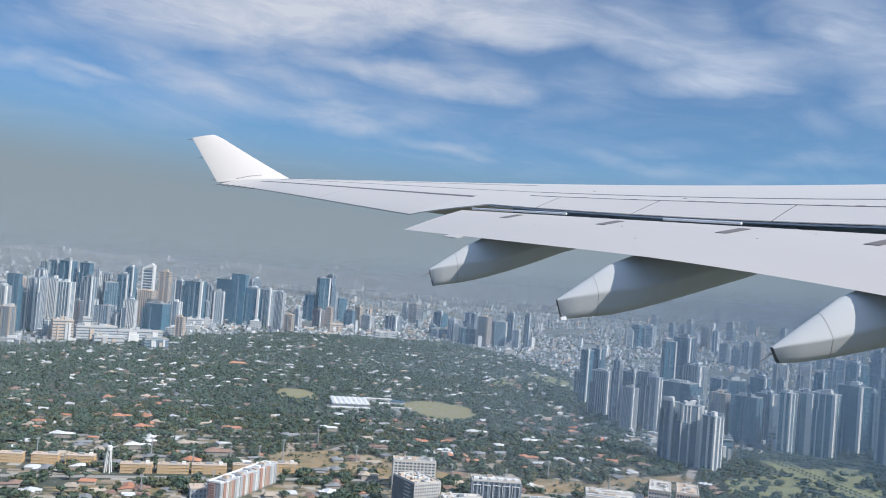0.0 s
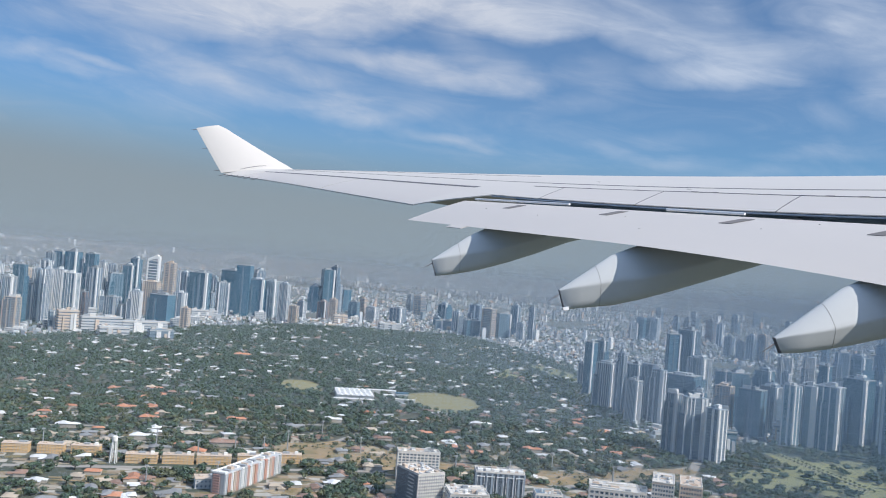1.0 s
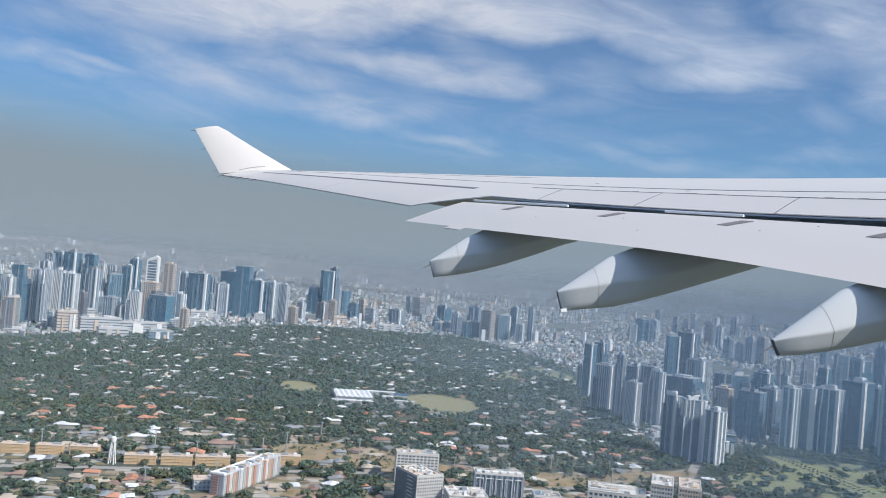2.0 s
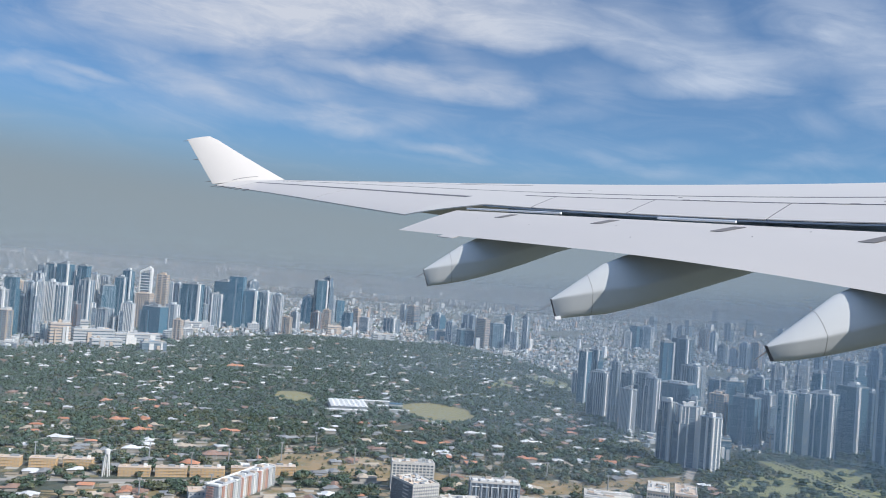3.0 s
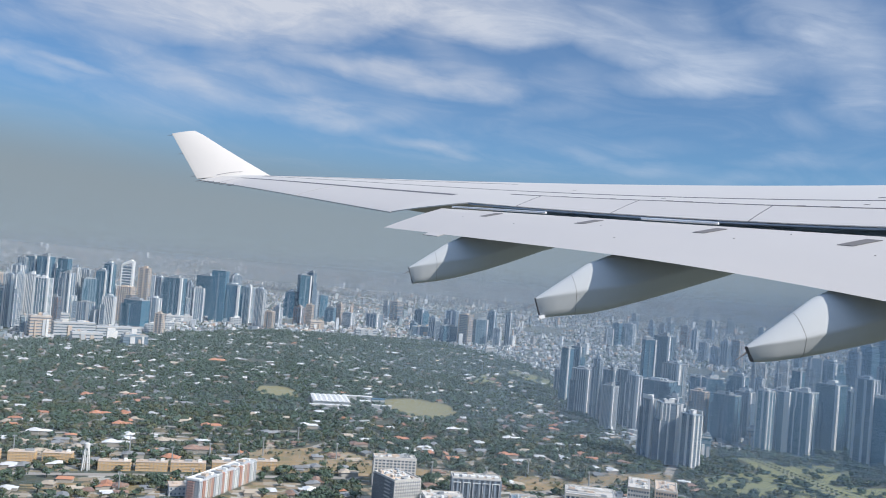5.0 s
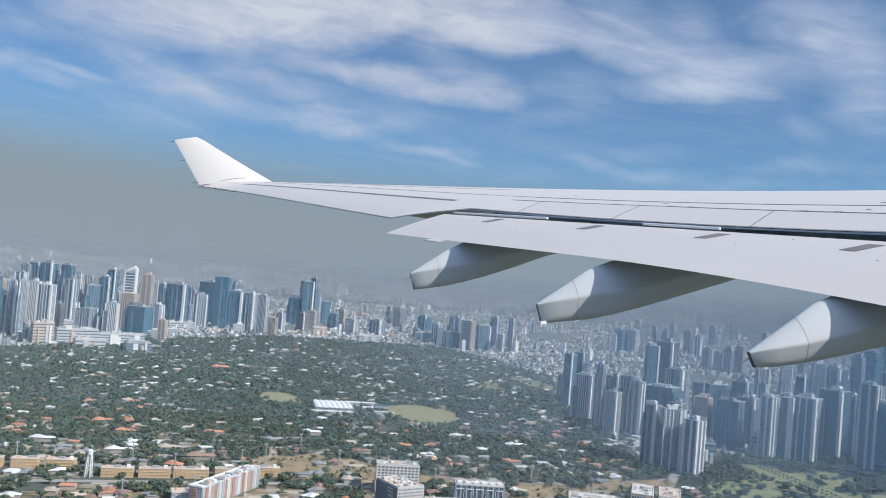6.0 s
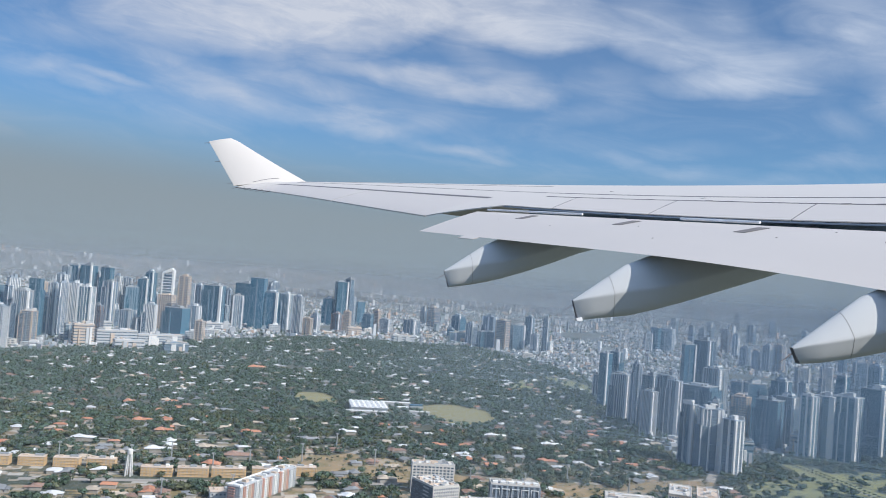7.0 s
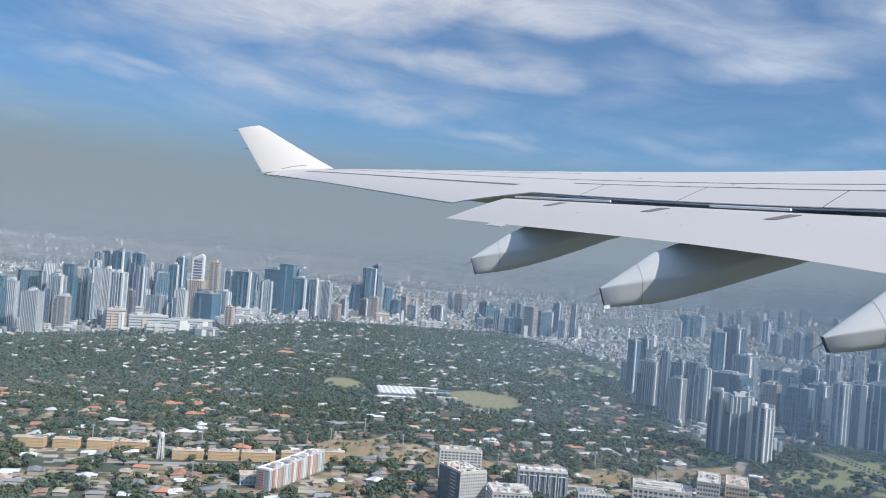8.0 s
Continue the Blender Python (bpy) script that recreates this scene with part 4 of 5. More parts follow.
tower(-230, 2448, 28.5, 21.0, 37, -21, "white", floor=4.2)
tower(-153, 2987, 19.9, 15.3, 58, -35, "grey", 2, floor=6.0)
tower(-116, 2853, 30.1, 24.2, 63, -36, "tan", 4, floor=6.0)
tower(-159, 2473, 39.9, 26.7, 39, -34, "grey", 2, floor=4.2)
tower(-454, 4685, 34.7, 28.9, 79, 26, "grey", 2, floor=6.0)
tower(-261, 5480, 32.7, 27.1, 86, -35, "grey", 4, floor=6.0)
tower(-348, 4110, 33.7, 24.0, 75, 25, "white", floor=6.0)
tower(365, 5339, 27.9, 20.3, 98, -42, "grey", 2, floor=6.0)
tower(481, 5883, 35.9, 29.1, 115, -35, "grey", floor=6.0)
tower(-29, 2519, 29.5, 22.8, 59, -37, "glass", 4, floor=4.2)
tower(-46, 2448, 17.8, 13.4, 24, -29, "glass", 4, floor=4.2)
tower(9, 2273, 22.2, 16.8, 52, -38, "white", 4, floor=4.2)
tower(47, 2215, 37.1, 31.5, 40, 19, "glass", 2, floor=4.2)
tower(57, 2274, 33.1, 24.7, 75, -31, "white", floor=4.2)
tower(87, 2185, 27.9, 22.1, 73, -32, "tan", floor=4.2)
tower(126, 2225, 29.8, 23.2, 62, 17, "dark", floor=4.2)
tower(167, 2386, 20.8, 13.4, 77, -34, "dark", 4, floor=4.2)
tower(169, 2198, 19.3, 13.1, 44, -26, "white", floor=4.2)
tower(198, 2225, 15.3, 11.0, 85, -35, "grey", 2, floor=4.2)
tower(583, 5003, 21.4, 15.4, 101, -33, "grey", floor=6.0)
tower(524, 2565, 19.8, 14.9, 50, 8, "grey", 4, floor=4.2)
tower(553, 2596, 24.5, 19.1, 67, -42, "glass", floor=4.2)
tower(588, 2594, 31.8, 21.9, 67, -35, "stripe", 2, floor=4.2)
tower(675, 2675, 14.2, 11.6, 76, -40, "grey", 2, floor=6.0)
tower(719, 2718, 18.1, 13.3, 70, -37, "white", 2, floor=6.0)
tower(796, 2735, 21.8, 14.7, 69, -38, "brown", 2, floor=6.0)
tower(787, 2598, 20.3, 13.7, 64, -50, "white", 2, floor=4.2)
tower(708, 2255, 22.5, 15.9, 50, -47, "grey", 2, floor=4.2)
tower(715, 2193, 17.7, 11.3, 44, -44, "white", 2, floor=4.2)
tower(737, 2174, 21.7, 15.6, 62, -52, "white", 4, floor=4.2)
tower(764, 2170, 21.5, 16.2, 67, -49, "tan", floor=4.2)
tower(1191, 3480, 24.9, 14.9, 86, 1, "grey", 2, floor=6.0)
tower(989, 2607, 18.8, 13.9, 88, -59, "grey", floor=6.0)
tower(851, 3117, 19.9, 15.1, 77, -53, "grey", floor=6.0)
tower(1019, 3196, 25.0, 17.7, 75, -44, "grey", 4, floor=6.0)
tower(987, 2339, 16.5, 11.1, 73, -49, "grey", floor=4.2)
tower(1118, 3693, 19.6, 16.5, 103, -43, "grey", 4, floor=6.0)
tower(746, 3208, 20.5, 15.3, 79, -46, "grey", floor=6.0)
tower(213, 1423, 9.4, 6.2, 35, -34, "grey", 2)
tower(209, 1315, 14.6, 12.2, 79, -47, "glass")
tower(229, 1344, 15.4, 12.8, 80, -36, "dark", 2)
tower(216, 1217, 24.8, 15.0, 59, -36, "grey")
tower(225, 1156, 10.8, 7.3, 80, -41, "white", 4)
tower(246, 1176, 17.5, 10.5, 65, -38, "dark")
tower(231, 1096, 16.4, 12.2, 53, -45, "grey", 2)
tower(261, 1143, 19.5, 15.5, 70, -39, "grey")
tower(264, 1111, 15.6, 10.4, 67, -39, "white")
tower(337, 1344, 16.8, 14.2, 100, 6, "glass")
tower(372, 1389, 26.5, 19.9, 105, -41, "dark", 2)
tower(381, 1350, 30.4, 23.1, 66, -49, "grey", 4)
tower(333, 1252, 40.9, 32.3, 49, -37, "dark")
tower(239, 930, 14.6, 9.8, 62, -52, "grey", 3)
tower(255, 911, 20.5, 14.0, 62, 4, "white", 3)
tower(273, 892, 16.3, 12.8, 55, -55, "white", 3)
tower(343, 1096, 18.7, 12.8, 56, -43, "tan")
tower(368, 1193, 15.5, 9.3, 64, -39, "dark")
tower(379, 1160, 22.0, 18.2, 67, 2, "dark", 4)
tower(371, 1075, 27.2, 19.3, 57, -41, "dark")
tower(404, 1103, 23.3, 17.3, 59, -53, "grey", 4)
tower(448, 1257, 22.8, 16.4, 64, -46, "glass", 4)
tower(402, 1033, 16.4, 11.8, 70, -59, "stripe")
tower(422, 1036, 22.2, 15.0, 71, -44, "stripe", 2)
tower(444, 1029, 27.4, 21.2, 73, -45, "stripe", 2)
tower(494, 1067, 29.7, 20.0, 81, -58, "glass", 4)
tower(667, 1447, 33.1, 21.1, 81, -63, "glass", 4)
tower(630, 1425, 18.6, 13.7, 88, -4, "grey", 4)
tower(530, 1095, 14.0, 10.3, 72, -64, "grey", 4)
tower(506, 1003, 20.2, 15.1, 96, -53, "white", 1, 10)
tower(520, 993, 22.6, 17.7, 77, -50, "glass")
tower(747, 1534, 18.0, 14.4, 98, -48, "grey", 2, floor=4.2)
tower(783, 1554, 21.3, 16.6, 109, -65, "dark", floor=4.2)
tower(687, 1305, 23.1, 17.9, 90, -54, "grey")
tower(850, 1607, 33.3, 27.0, 121, -50, "glass", floor=4.2)
tower(564, 1032, 21.3, 16.2, 84, -62, "stripe")
tower(504, 1333, 16.6, 13.7, 79, -1, "grey")
tower(549, 1355, 13.9, 11.6, 81, -2, "white", 2)
tower(555, 1308, 14.8, 11.2, 74, -53, "glass")
tower(309, 1086, 15.7, 9.7, 47, -46, "glass", 4)
tower(453, 1191, 10.3, 7.6, 69, -43, "white")


# ---- landmarks between the trees ----
def windows(parent, w_, d_, h, floors, bays, material, margin=0.12, faces="xX"):
    """Recessed-looking glazing: one pane a bay and floor, set 4 cm proud of a shadow joint."""
    for f in range(floors):
        z = h * (f + 0.30) / floors
        tall = h / floors * 0.36
        for side in faces:
            length = w_ if side in "yY" else d_
            for b in range(bays):
                q = length * ((b + 0.5) / bays - 0.5)
                wide = length / bays * (1 - 2 * margin)
                s = 1 if side.isupper() else -1
                if side in "yY":
                    box_part("window", material, parent, q, s * w_ * 0 + s * d_ / 2, z, wide, 0.12, tall)
                else:
                    box_part("window", material, parent, s * w_ / 2, q, z, 0.12, wide, tall)


def apartment_row(x, y, w_, d_, h, turn, wall, floors, bays, words, group=""):
    t = thing("apartment_block", pose(x, y, 0, 0, 0, turn), words, "apartment block", group)
    box_part("wall", wall, t, 0, 0, 0, w_, d_, h)
    windows(t, w_, d_, h, floors, bays, HOUSE_WALL if wall is YELLOW_WALL else GREY_GLASS, 0.3, "y")
    for k in range(floors + 1):
        box_part("ledge", TAN_WALL if k == floors else wall, t, 0, 0, h * k / floors, w_ + 0.7, d_ + 0.7, 0.35)
    n = max(2, int(w_ // 7))
    for k in range(n):
        box_part("roof_hatch", (TAN_WALL, ROOF_GREY, WHITE_WALL)[k % 3], t, w_ * ((k + 0.5) / n - 0.5), 0.1 * d_, h + 0.35, w_ / n * (0.35 + 0.3 * (k % 2)), d_ * 0.4, 0.8 + 0.4 * (k % 3))
    return t


YELLOW = "long yellow-plastered apartment row with white ledges"
for x, y, w_, turn in ((-240, 700, 24, 14), (-213, 708, 24, 14), (-186, 716, 27, 14), (-157, 727, 24, 14), (-132, 742, 26, 12), (-290, 712, 22, 10), (-316, 706, 20, 12), (-342, 700, 20, 12), (-368, 694, 20, 12)):
    apartment_row(x, y, w_, 9, 7.0, turn, YELLOW_WALL, 3, 8, YELLOW, "yellow apartment rows")


def hall_block(x, y, w_, d_, h, turn):
    """The salmon, white and grey-blue striped slab, stepped along its roof."""
    t = thing("striped_apartment_slab", pose(x, y, 0, 0, 0, turn), "long eight-storey slab striped salmon, white and grey-blue", "apartment block")
    box_part("body", GREY_WALL, t, 0, 0, 0, w_, d_, h)
    rnd = random.Random(4)
    cycle = (GREY_WALL, ORANGE_WALL, WHITE_WALL, TAN_WALL, ORANGE_WALL, GREY_WALL, WHITE_WALL)
    n = 22
    for k in range(n):
        q = d_ * ((k + 0.5) / n - 0.5)
        top = h * rnd.uniform(0.95, 1.04)
        bay = box_part("bay", cycle[k % 7], t, w_ / 2, q, 0, 1.2 + 0.9 * (k % 2), d_ / n * 0.9, top)
        for f in range(8):
            box_part("window", GREY_GLASS, t, w_ / 2 + 0.62 + 0.45 * (k % 2), q, h * (f + 0.3) / 8, 0.1, d_ / n * 0.42, h / 8 * 0.42)
    for f in range(8):
        for b in range(5):
            q = w_ * ((b + 0.5) / 5 - 0.5)
            box_part("window", GREY_GLASS, t, q, -d_ / 2, h * (f + 0.3) / 8, w_ / 5 * 0.5, 0.15, h / 8 * 0.5)
        box_part("balcony", ORANGE_WALL, t, -0.12 * w_, -d_ / 2 - 0.3, h * f / 8 + 0.2, w_ * 0.5, 0.9, 0.6)
    for sx, sy, a, b in ((0, -1, w_, 0.5), (0, 1, w_, 0.5), (-1, 0, 0.5, d_)):
        box_part("parapet", WHITE_WALL, t, sx * w_ / 2, sy * d_ / 2, h, a, b, 1.0)
    for k in range(13):
        box_part("roof_hut", (WHITE_WALL, ROOF_GREY, TAN_WALL)[k % 3], t, rnd.uniform(-0.2, 0.2) * w_, d_ * ((k + 0.5) / 13 - 0.5), h, w_ * rnd.uniform(0.3, 0.75), d_ * rnd.uniform(0.02, 0.05), rnd.uniform(0.8, 2.2))
    return t


hall_block(-147, 668, 11, 80, 15, -18)
apartment_row(-172, 648, 18, 14, 7, 20, GREY_WALL, 2, 6, "low grey-blue annexe with flat roof")


def office(x, y, w_, d_, h, turn, look_, floors, words, clutter=7, seed=0, bays=7, roof=None):
    rnd = random.Random(seed)
    core, band, pier, share, piers, _ = LOOKS[look_]
    t = thing("office_block", pose(x, y, 0, 0, 0, turn), words, "office block")
    box_part("core", core, t, 0, 0, 0, w_, d_, h)
    for k in range(floors + 1):
        box_part("ledge", band, t, 0, 0, (h - 0.5) * k / floors, w_ + 0.5, d_ + 0.5, h / floors * (share + 0.05))
    n = bays
    for k in range(n + 1):
        box_part("pier", pier, t, w_ * (k / n - 0.5), -d_ / 2, 0, 0.34 * w_ / n, 1.0, h)
        box_part("pier", pier, t, w_ / 2, d_ * (k / n - 0.5), 0, 1.0, 0.34 * d_ / n, h)
    slab = part("roof_slab", boxes("roof_slab", [(0, 0, h, w_ + 1.0, d_ + 1.0, 0.5)], roof or OFF_WHITE), t)
    for sx, sy, a, b in ((0, -1, w_, 0.5), (0, 1, w_, 0.5), (-1, 0, 0.5, d_), (1, 0, 0.5, d_)):
        box_part("parapet", OFF_WHITE, slab, sx * w_ / 2, sy * d_ / 2, h + 0.5, a, b, 1.2)
    for k in range(clutter):
        mat_ = rnd.choice((WHITE_WALL, OFF_WHITE, ROOF_GREY, GREY_WALL, TAN_WALL))
        if k % 3 == 0:
            # long ducts and screen walls
            box_part("roof_duct", mat_, slab, rnd.uniform(-0.3, 0.3) * w_, rnd.uniform(-0.4, 0.4) * d_, h + 0.5, rnd.uniform(0.3, 0.6) * w_, 0.5, rnd.uniform(0.8, 2.2))
        else:
            box_part("roof_unit", mat_, slab, rnd.uniform(-0.4, 0.4) * w_, rnd.uniform(-0.4, 0.4) * d_, h + 0.5, rnd.uniform(0.04, 0.14) * w_, rnd.uniform(0.04, 0.16) * d_, rnd.uniform(0.7, 3))
    return t


def framed_block(x, y, w_, d_, h, turn):
    """A dark slab whose front carries tall white picture frames."""
    t = office(x, y, w_, d_, h, turn, "charcoal", 7, "dark grey slab block with tall white outline frames", 16, 4, 9, ROOF_GREY)
    n = 5
    for k in range(n):
        q = w_ * ((k + 0.5) / n - 0.5)
        a = w_ / n * 0.72
        for s in (-1, 1):
            box_part("frame_side", WHITE_WALL, t, q + s * a / 2, -d_ / 2 - 0.6, 0, 0.3, 0.5, h * 0.86)
        box_part("frame_top", WHITE_WALL, t, q, -d_ / 2 - 0.6, h * 0.86, a + 0.5, 0.6, 0.5)
    for k in range(6):
        box_part("roof_hut", WHITE_WALL, t, w_ * ((k + 0.5) / 6 - 0.5), -d_ * 0.3, h + 0.5, w_ * 0.1, d_ * 0.3, 2.2)
    return t


dark_sided = office(-15, 655, 22, 30, 24, 34, "pale", 10, "white gridded office block with a dark side wall", 30, 1, 11)
box_part("side_wall", CHARCOAL_WALL, dark_sided, -11.2, 0, 0, 1.0, 30.2, 24.3)
for k in range(9):
    box_part("window", GREY_WALL, dark_sided, -11.75, -6, 24 * (k + 0.3) / 9, 0.12, 8, 0.8)
office(-20, 726, 34, 14, 22, 8, "pale", 9, "white gridded office block", 18, 2, 11)
office(20, 640, 28, 26, 15, 10, "pale", 5, "low white block with a cluttered roof", 26, 3, 9)
framed_block(46, 694, 38, 16, 19, 4)
office(131, 666, 36, 28, 21, -8, "pale", 6, "white block with a wide stepped roof", 22, 5, 10)
office(155, 680, 8, 22, 17, -14, "pale", 6, "white block wing with balconies", 9, 15, 5)
office(173, 686, 16, 36, 26, -14, "pale", 8, "pale concrete apartment block with open roof frame", 16, 6, 8, TAN_WALL)
office(196, 692, 16, 34, 24, -14, "tan", 7, "pale concrete apartment block with open roof frame", 16, 16, 8, TAN_WALL)
office(82, 668, 20, 16, 12, 2, "grey", 4, "grey low block beside bare ground", 12, 7)


def club_hall(x, y, turn):
    t = thing("clubhouse", pose(x, y, 0, 0, 0, turn), "long hall under a row of white tent roofs", "clubhouse")
    n, bay, deep, h = 7, 6.6, 56.0, 7.0
    for k in range(n):
        a, b = (k - n / 2) * bay, (k + 1 - n / 2) * bay
        m = (a + b) / 2
        v = [(a, -deep / 2, h), (b, -deep / 2, h), (b, deep / 2, h), (a, deep / 2, h), (m, -deep / 2, h + 1.3), (m, deep / 2, h + 1.3)]
        part("roof_bay", solid("roof_bay", v, [(0, 4, 5, 3), (1, 2, 5, 4), (0, 1, 4), (2, 3, 5), (3, 2, 1, 0)], WHITE_WALL), t)
        for s in (-1, 1):
            box_part("post", GREY_WALL, t, a, s * deep / 2, 0, 0.7, 0.7, h)
    box_part("wall", GREY_WALL, t, 0, 0, 0, n * bay - 2, deep - 3, h - 0.5)
    box_part("porch_roof", WHITE_WALL, t, -4, -deep / 2 - 7, 4, n * bay + 6, 6, 0.6)
    return t


club_hall(-118, 1108, 12)
for x, y, w_, d_, turn in ((-75, 1125, 14, 9, 10), (-52, 1100, 26, 4, 6), (-88, 1160, 40, 8, 10), (-60, 1150, 18, 10, 14)):
    t = thing("pavilion", pose(x, y, 0, 0, 0, turn), "low white-roofed pavilion beside the field", "pavilion", "field pavilions")
    box_part("wall", GREY_WALL, t, 0, 0, 0, w_ - 1, d_ - 1, 4)
    box_part("roof", BLUE_GLASS if w_ == 18 else WHITE_WALL, t, 0, 0, 4, w_, d_, 0.8, "blue sheet roof" if w_ == 18 else "")


def villa(x, y, w_, d_, turn, roof_mat, words):
    """A large house of two crossed wings under hipped roofs."""
    t = thing("villa", pose(x, y, 0, 0, 0, turn), words, "villa", "large villas")
    for a, b, h, q in ((w_, d_ * 0.5, 3.6, 0.0), (w_ * 0.4, d_, 4.2, -0.2 * w_)):
        box_part("wall", HOUSE_WALL, t, q, 0, 0, a, b, h)
        e = 0.8
        wide, long_ = min(a, b) / 2 + e, max(a, b) / 2 + e
        along = a >= b
        r = long_ - wide
        base = [(-1, -1), (1, -1), (1, 1), (-1, 1)]
        sx, sy = (long_, wide) if along else (wide, long_)
        v = [(q + i * sx, j * sy, h) for i, j in base] + ([(q - r, 0, h + wide * 0.45), (q + r, 0, h + wide * 0.45)] if along else [(q, -r, h + wide * 0.45), (q, r, h + wide * 0.45)])
        f = [(0, 1, 5, 4), (1, 2, 5), (2, 3, 4, 5), (3, 0, 4), (3, 2, 1, 0)] if along else [(0, 1, 4), (1, 2, 5, 4), (2, 3, 5), (3, 0, 4, 5), (3, 2, 1, 0)]
        part("roof", solid("villa_roof", v, f, roof_mat), t)
    return t


for x, y, w_, d_, turn, c, words in (
    (-337, 1420, 34, 22, 15, 3, "large villa with a faded red tiled roof"),
    (-330, 905, 24, 15, 20, 3, "villa with an orange tiled roof"),
    (-292, 862, 22, 14, 10, 3, "villa with an orange and cream roof"),
    (-212, 890, 24, 15, 30, 3, "villa with a terracotta roof among trees"),
    (-232, 805, 22, 16, 15, 4, "villa with a sand-yellow roof"),
    (-196, 782, 30, 18, 12, 1, "large villa with a brown tiled roof"),
    (-208, 742, 18, 18, 0, 3, "villa with a domed orange roof"),
    (-268, 780, 28, 12, 18, 0, "long low villa with a white roof"),
    (-345, 800, 26, 12, 14, 0, "long low villa with a white roof"),
    (-60, 860, 22, 14, 25, 1, "villa with a brown tiled roof"),
    (-20, 905, 20, 13, 12, 3, "villa with a faded red roof"),
    (88, 870, 24, 12, 10, 3, "villa with a bright orange roof"),
    (40, 985, 30, 10, 12, 0, "long low white-roofed villa"),
    (100, 960, 30, 10, 18, 0, "long low white-roofed villa"),
    (-240, 742, 22, 12, 20, 2, "villa with a dark grey roof"),
    (-58, 742, 20, 14, 10, 4, "pink and cream villa beside the bare lot"),
    (-150, 880, 24, 15, 30, 2, "villa with a grey roof among trees"),
    (-120, 935, 24, 13, 15, 0, "white-roofed villa among trees"),
):
    villa(x, y, w_ * 0.8, d_ * 0.8, turn, ROOFS[c], words)


def water_tower(x, y):
    t = thing("water_tower", pose(x, y, 0), "white water tank on slim steel legs", "water tower")
    ring = lambda r, z: [Vector((r * math.cos(2 * math.pi * i / 16), r * math.sin(2 * math.pi * i / 16), z)) for i in range(16)]
    part("tank", loft("tank", [ring(1.2, 17.0), ring(2.1, 17.8), ring(2.1, 20.6), ring(1.5, 21.3), ring(0.3, 21.7)], WHITE_WALL), t)
    for i in range(4):
        a = math.pi / 4 + i * math.pi / 2
        rod("leg", (2.9 * math.cos(a), 2.9 * math.sin(a), 0), (1.6 * math.cos(a), 1.6 * math.sin(a), 17.6), 0.34, WHITE_WALL, t, "", 6)
    for z, r in ((6.0, 2.4), (12.0, 2.0)):
        for i in range(4):
            a, b = math.pi / 4 + i * math.pi / 2, math.pi / 4 + (i + 1) * math.pi / 2
            rod("brace", (r * math.cos(a), r * math.sin(a), z), (r * math.cos(b), r * math.sin(b), z), 0.14, STEEL, t, "", 5)
    return t


water_tower(-259, 690)


def lamp_mast(x, y, h):
    t = thing("light_mast", pose(x, y, 0), "tall grey steel light mast", "light mast", "light masts")
    rod("pole", (0, 0, 0), (0, 0, h), 0.5, STEEL, t, "", 8, 0.55)
    arm = part("cross_arm", boxes("cross_arm", [(0, 0, h - 0.6, 3.0, 0.5, 0.5)], STEEL), t)
    for k in (-1, 0, 1):
        box_part("lamp_head", GREY_WALL, arm, k * 1.1, -0.3, h - 1.1, 0.6, 0.5, 0.5)
    return t


for x, y, h in ((-330, 720, 16), (-275, 735, 15), (-262, 690, 15), (-245, 748, 18), (-205, 735, 14), (-170, 668, 14), (-155, 760, 16), (-140, 790, 17), (-118, 850, 17), (-75, 800, 15), (-30, 792, 15), (12, 758, 15), (58, 745, 17), (100, 800, 16), (-215, 640, 14), (150, 770, 15), (-180, 760, 14)):
    lamp_mast(x, y, h)


def podium(x, y, w_, d_, h, turn, look_, words):
    t = thing("podium_building", pose(x, y, 0, 0, 0, turn), words, "podium building", "low blocks under the towers")
    core, band, pier, share, piers, _ = LOOKS[look_]
    band = GREY_WALL if look_ == "white" else band
    box_part("core", core, t, 0, 0, 0, w_, d_, h)
    n = max(2, int(h / 5))
    for k in range(n + 1):
        box_part("ledge", band, t, 0, 0, (h - 1) * k / n, w_ + 1, d_ + 1, h / n * 0.62)
    box_part("roof_slab", OFF_WHITE, t, 0, 0, h + 0.2, w_ + 1.6, d_ + 1.6, 1.0)
    rnd = random.Random(int(abs(x) + y))
    for k in range(7):
        box_part("roof_unit", rnd.choice((OFF_WHITE, GREY_WALL, ROOF_GREY, TAN_WALL)), t, rnd.uniform(-0.42, 0.42) * w_, rnd.uniform(-0.35, 0.35) * d_, h + 1.2, w_ * rnd.uniform(0.06, 0.22), d_ * rnd.uniform(0.15, 0.5), rnd.uniform(1.5, 6))
    for k in range(3):
        box_part("front_bay", rnd.choice((WHITE_WALL, GREY_WALL, TAN_WALL)), t, rnd.uniform(-0.4, 0.4) * w_, -d_ / 2, 0, w_ * rnd.uniform(0.08, 0.2), rnd.uniform(3, 7), h * rnd.uniform(0.5, 1.05))
    return t


podium(-719, 1569, 17.6, 10.6, 33, 37, "grey", "low grey podium block")
podium(-688, 1553, 33.7, 20.2, 37, 36, "tan", "low tan podium block")
podium(-646, 1600, 70.5, 22.0, 26, 34, "white", "low white mall with stacked ledges")
podium(-608, 1565, 50.5, 22.0, 13, 33, "white", "low white mall with stacked ledges")
podium(-582, 1645, 79.7, 22.0, 20, 32, "white", "low white mall with stacked ledges")
podium(-521, 1560, 41.5, 22.0, 16, 31, "grey", "low grey podium block")
podium(-603, 2102, 59.1, 22.0, 15, 28, "white", "low white mall with stacked ledges")
podium(-754, 1772, 46.3, 22.0, 25, 35, "white", "low white mall with stacked ledges")
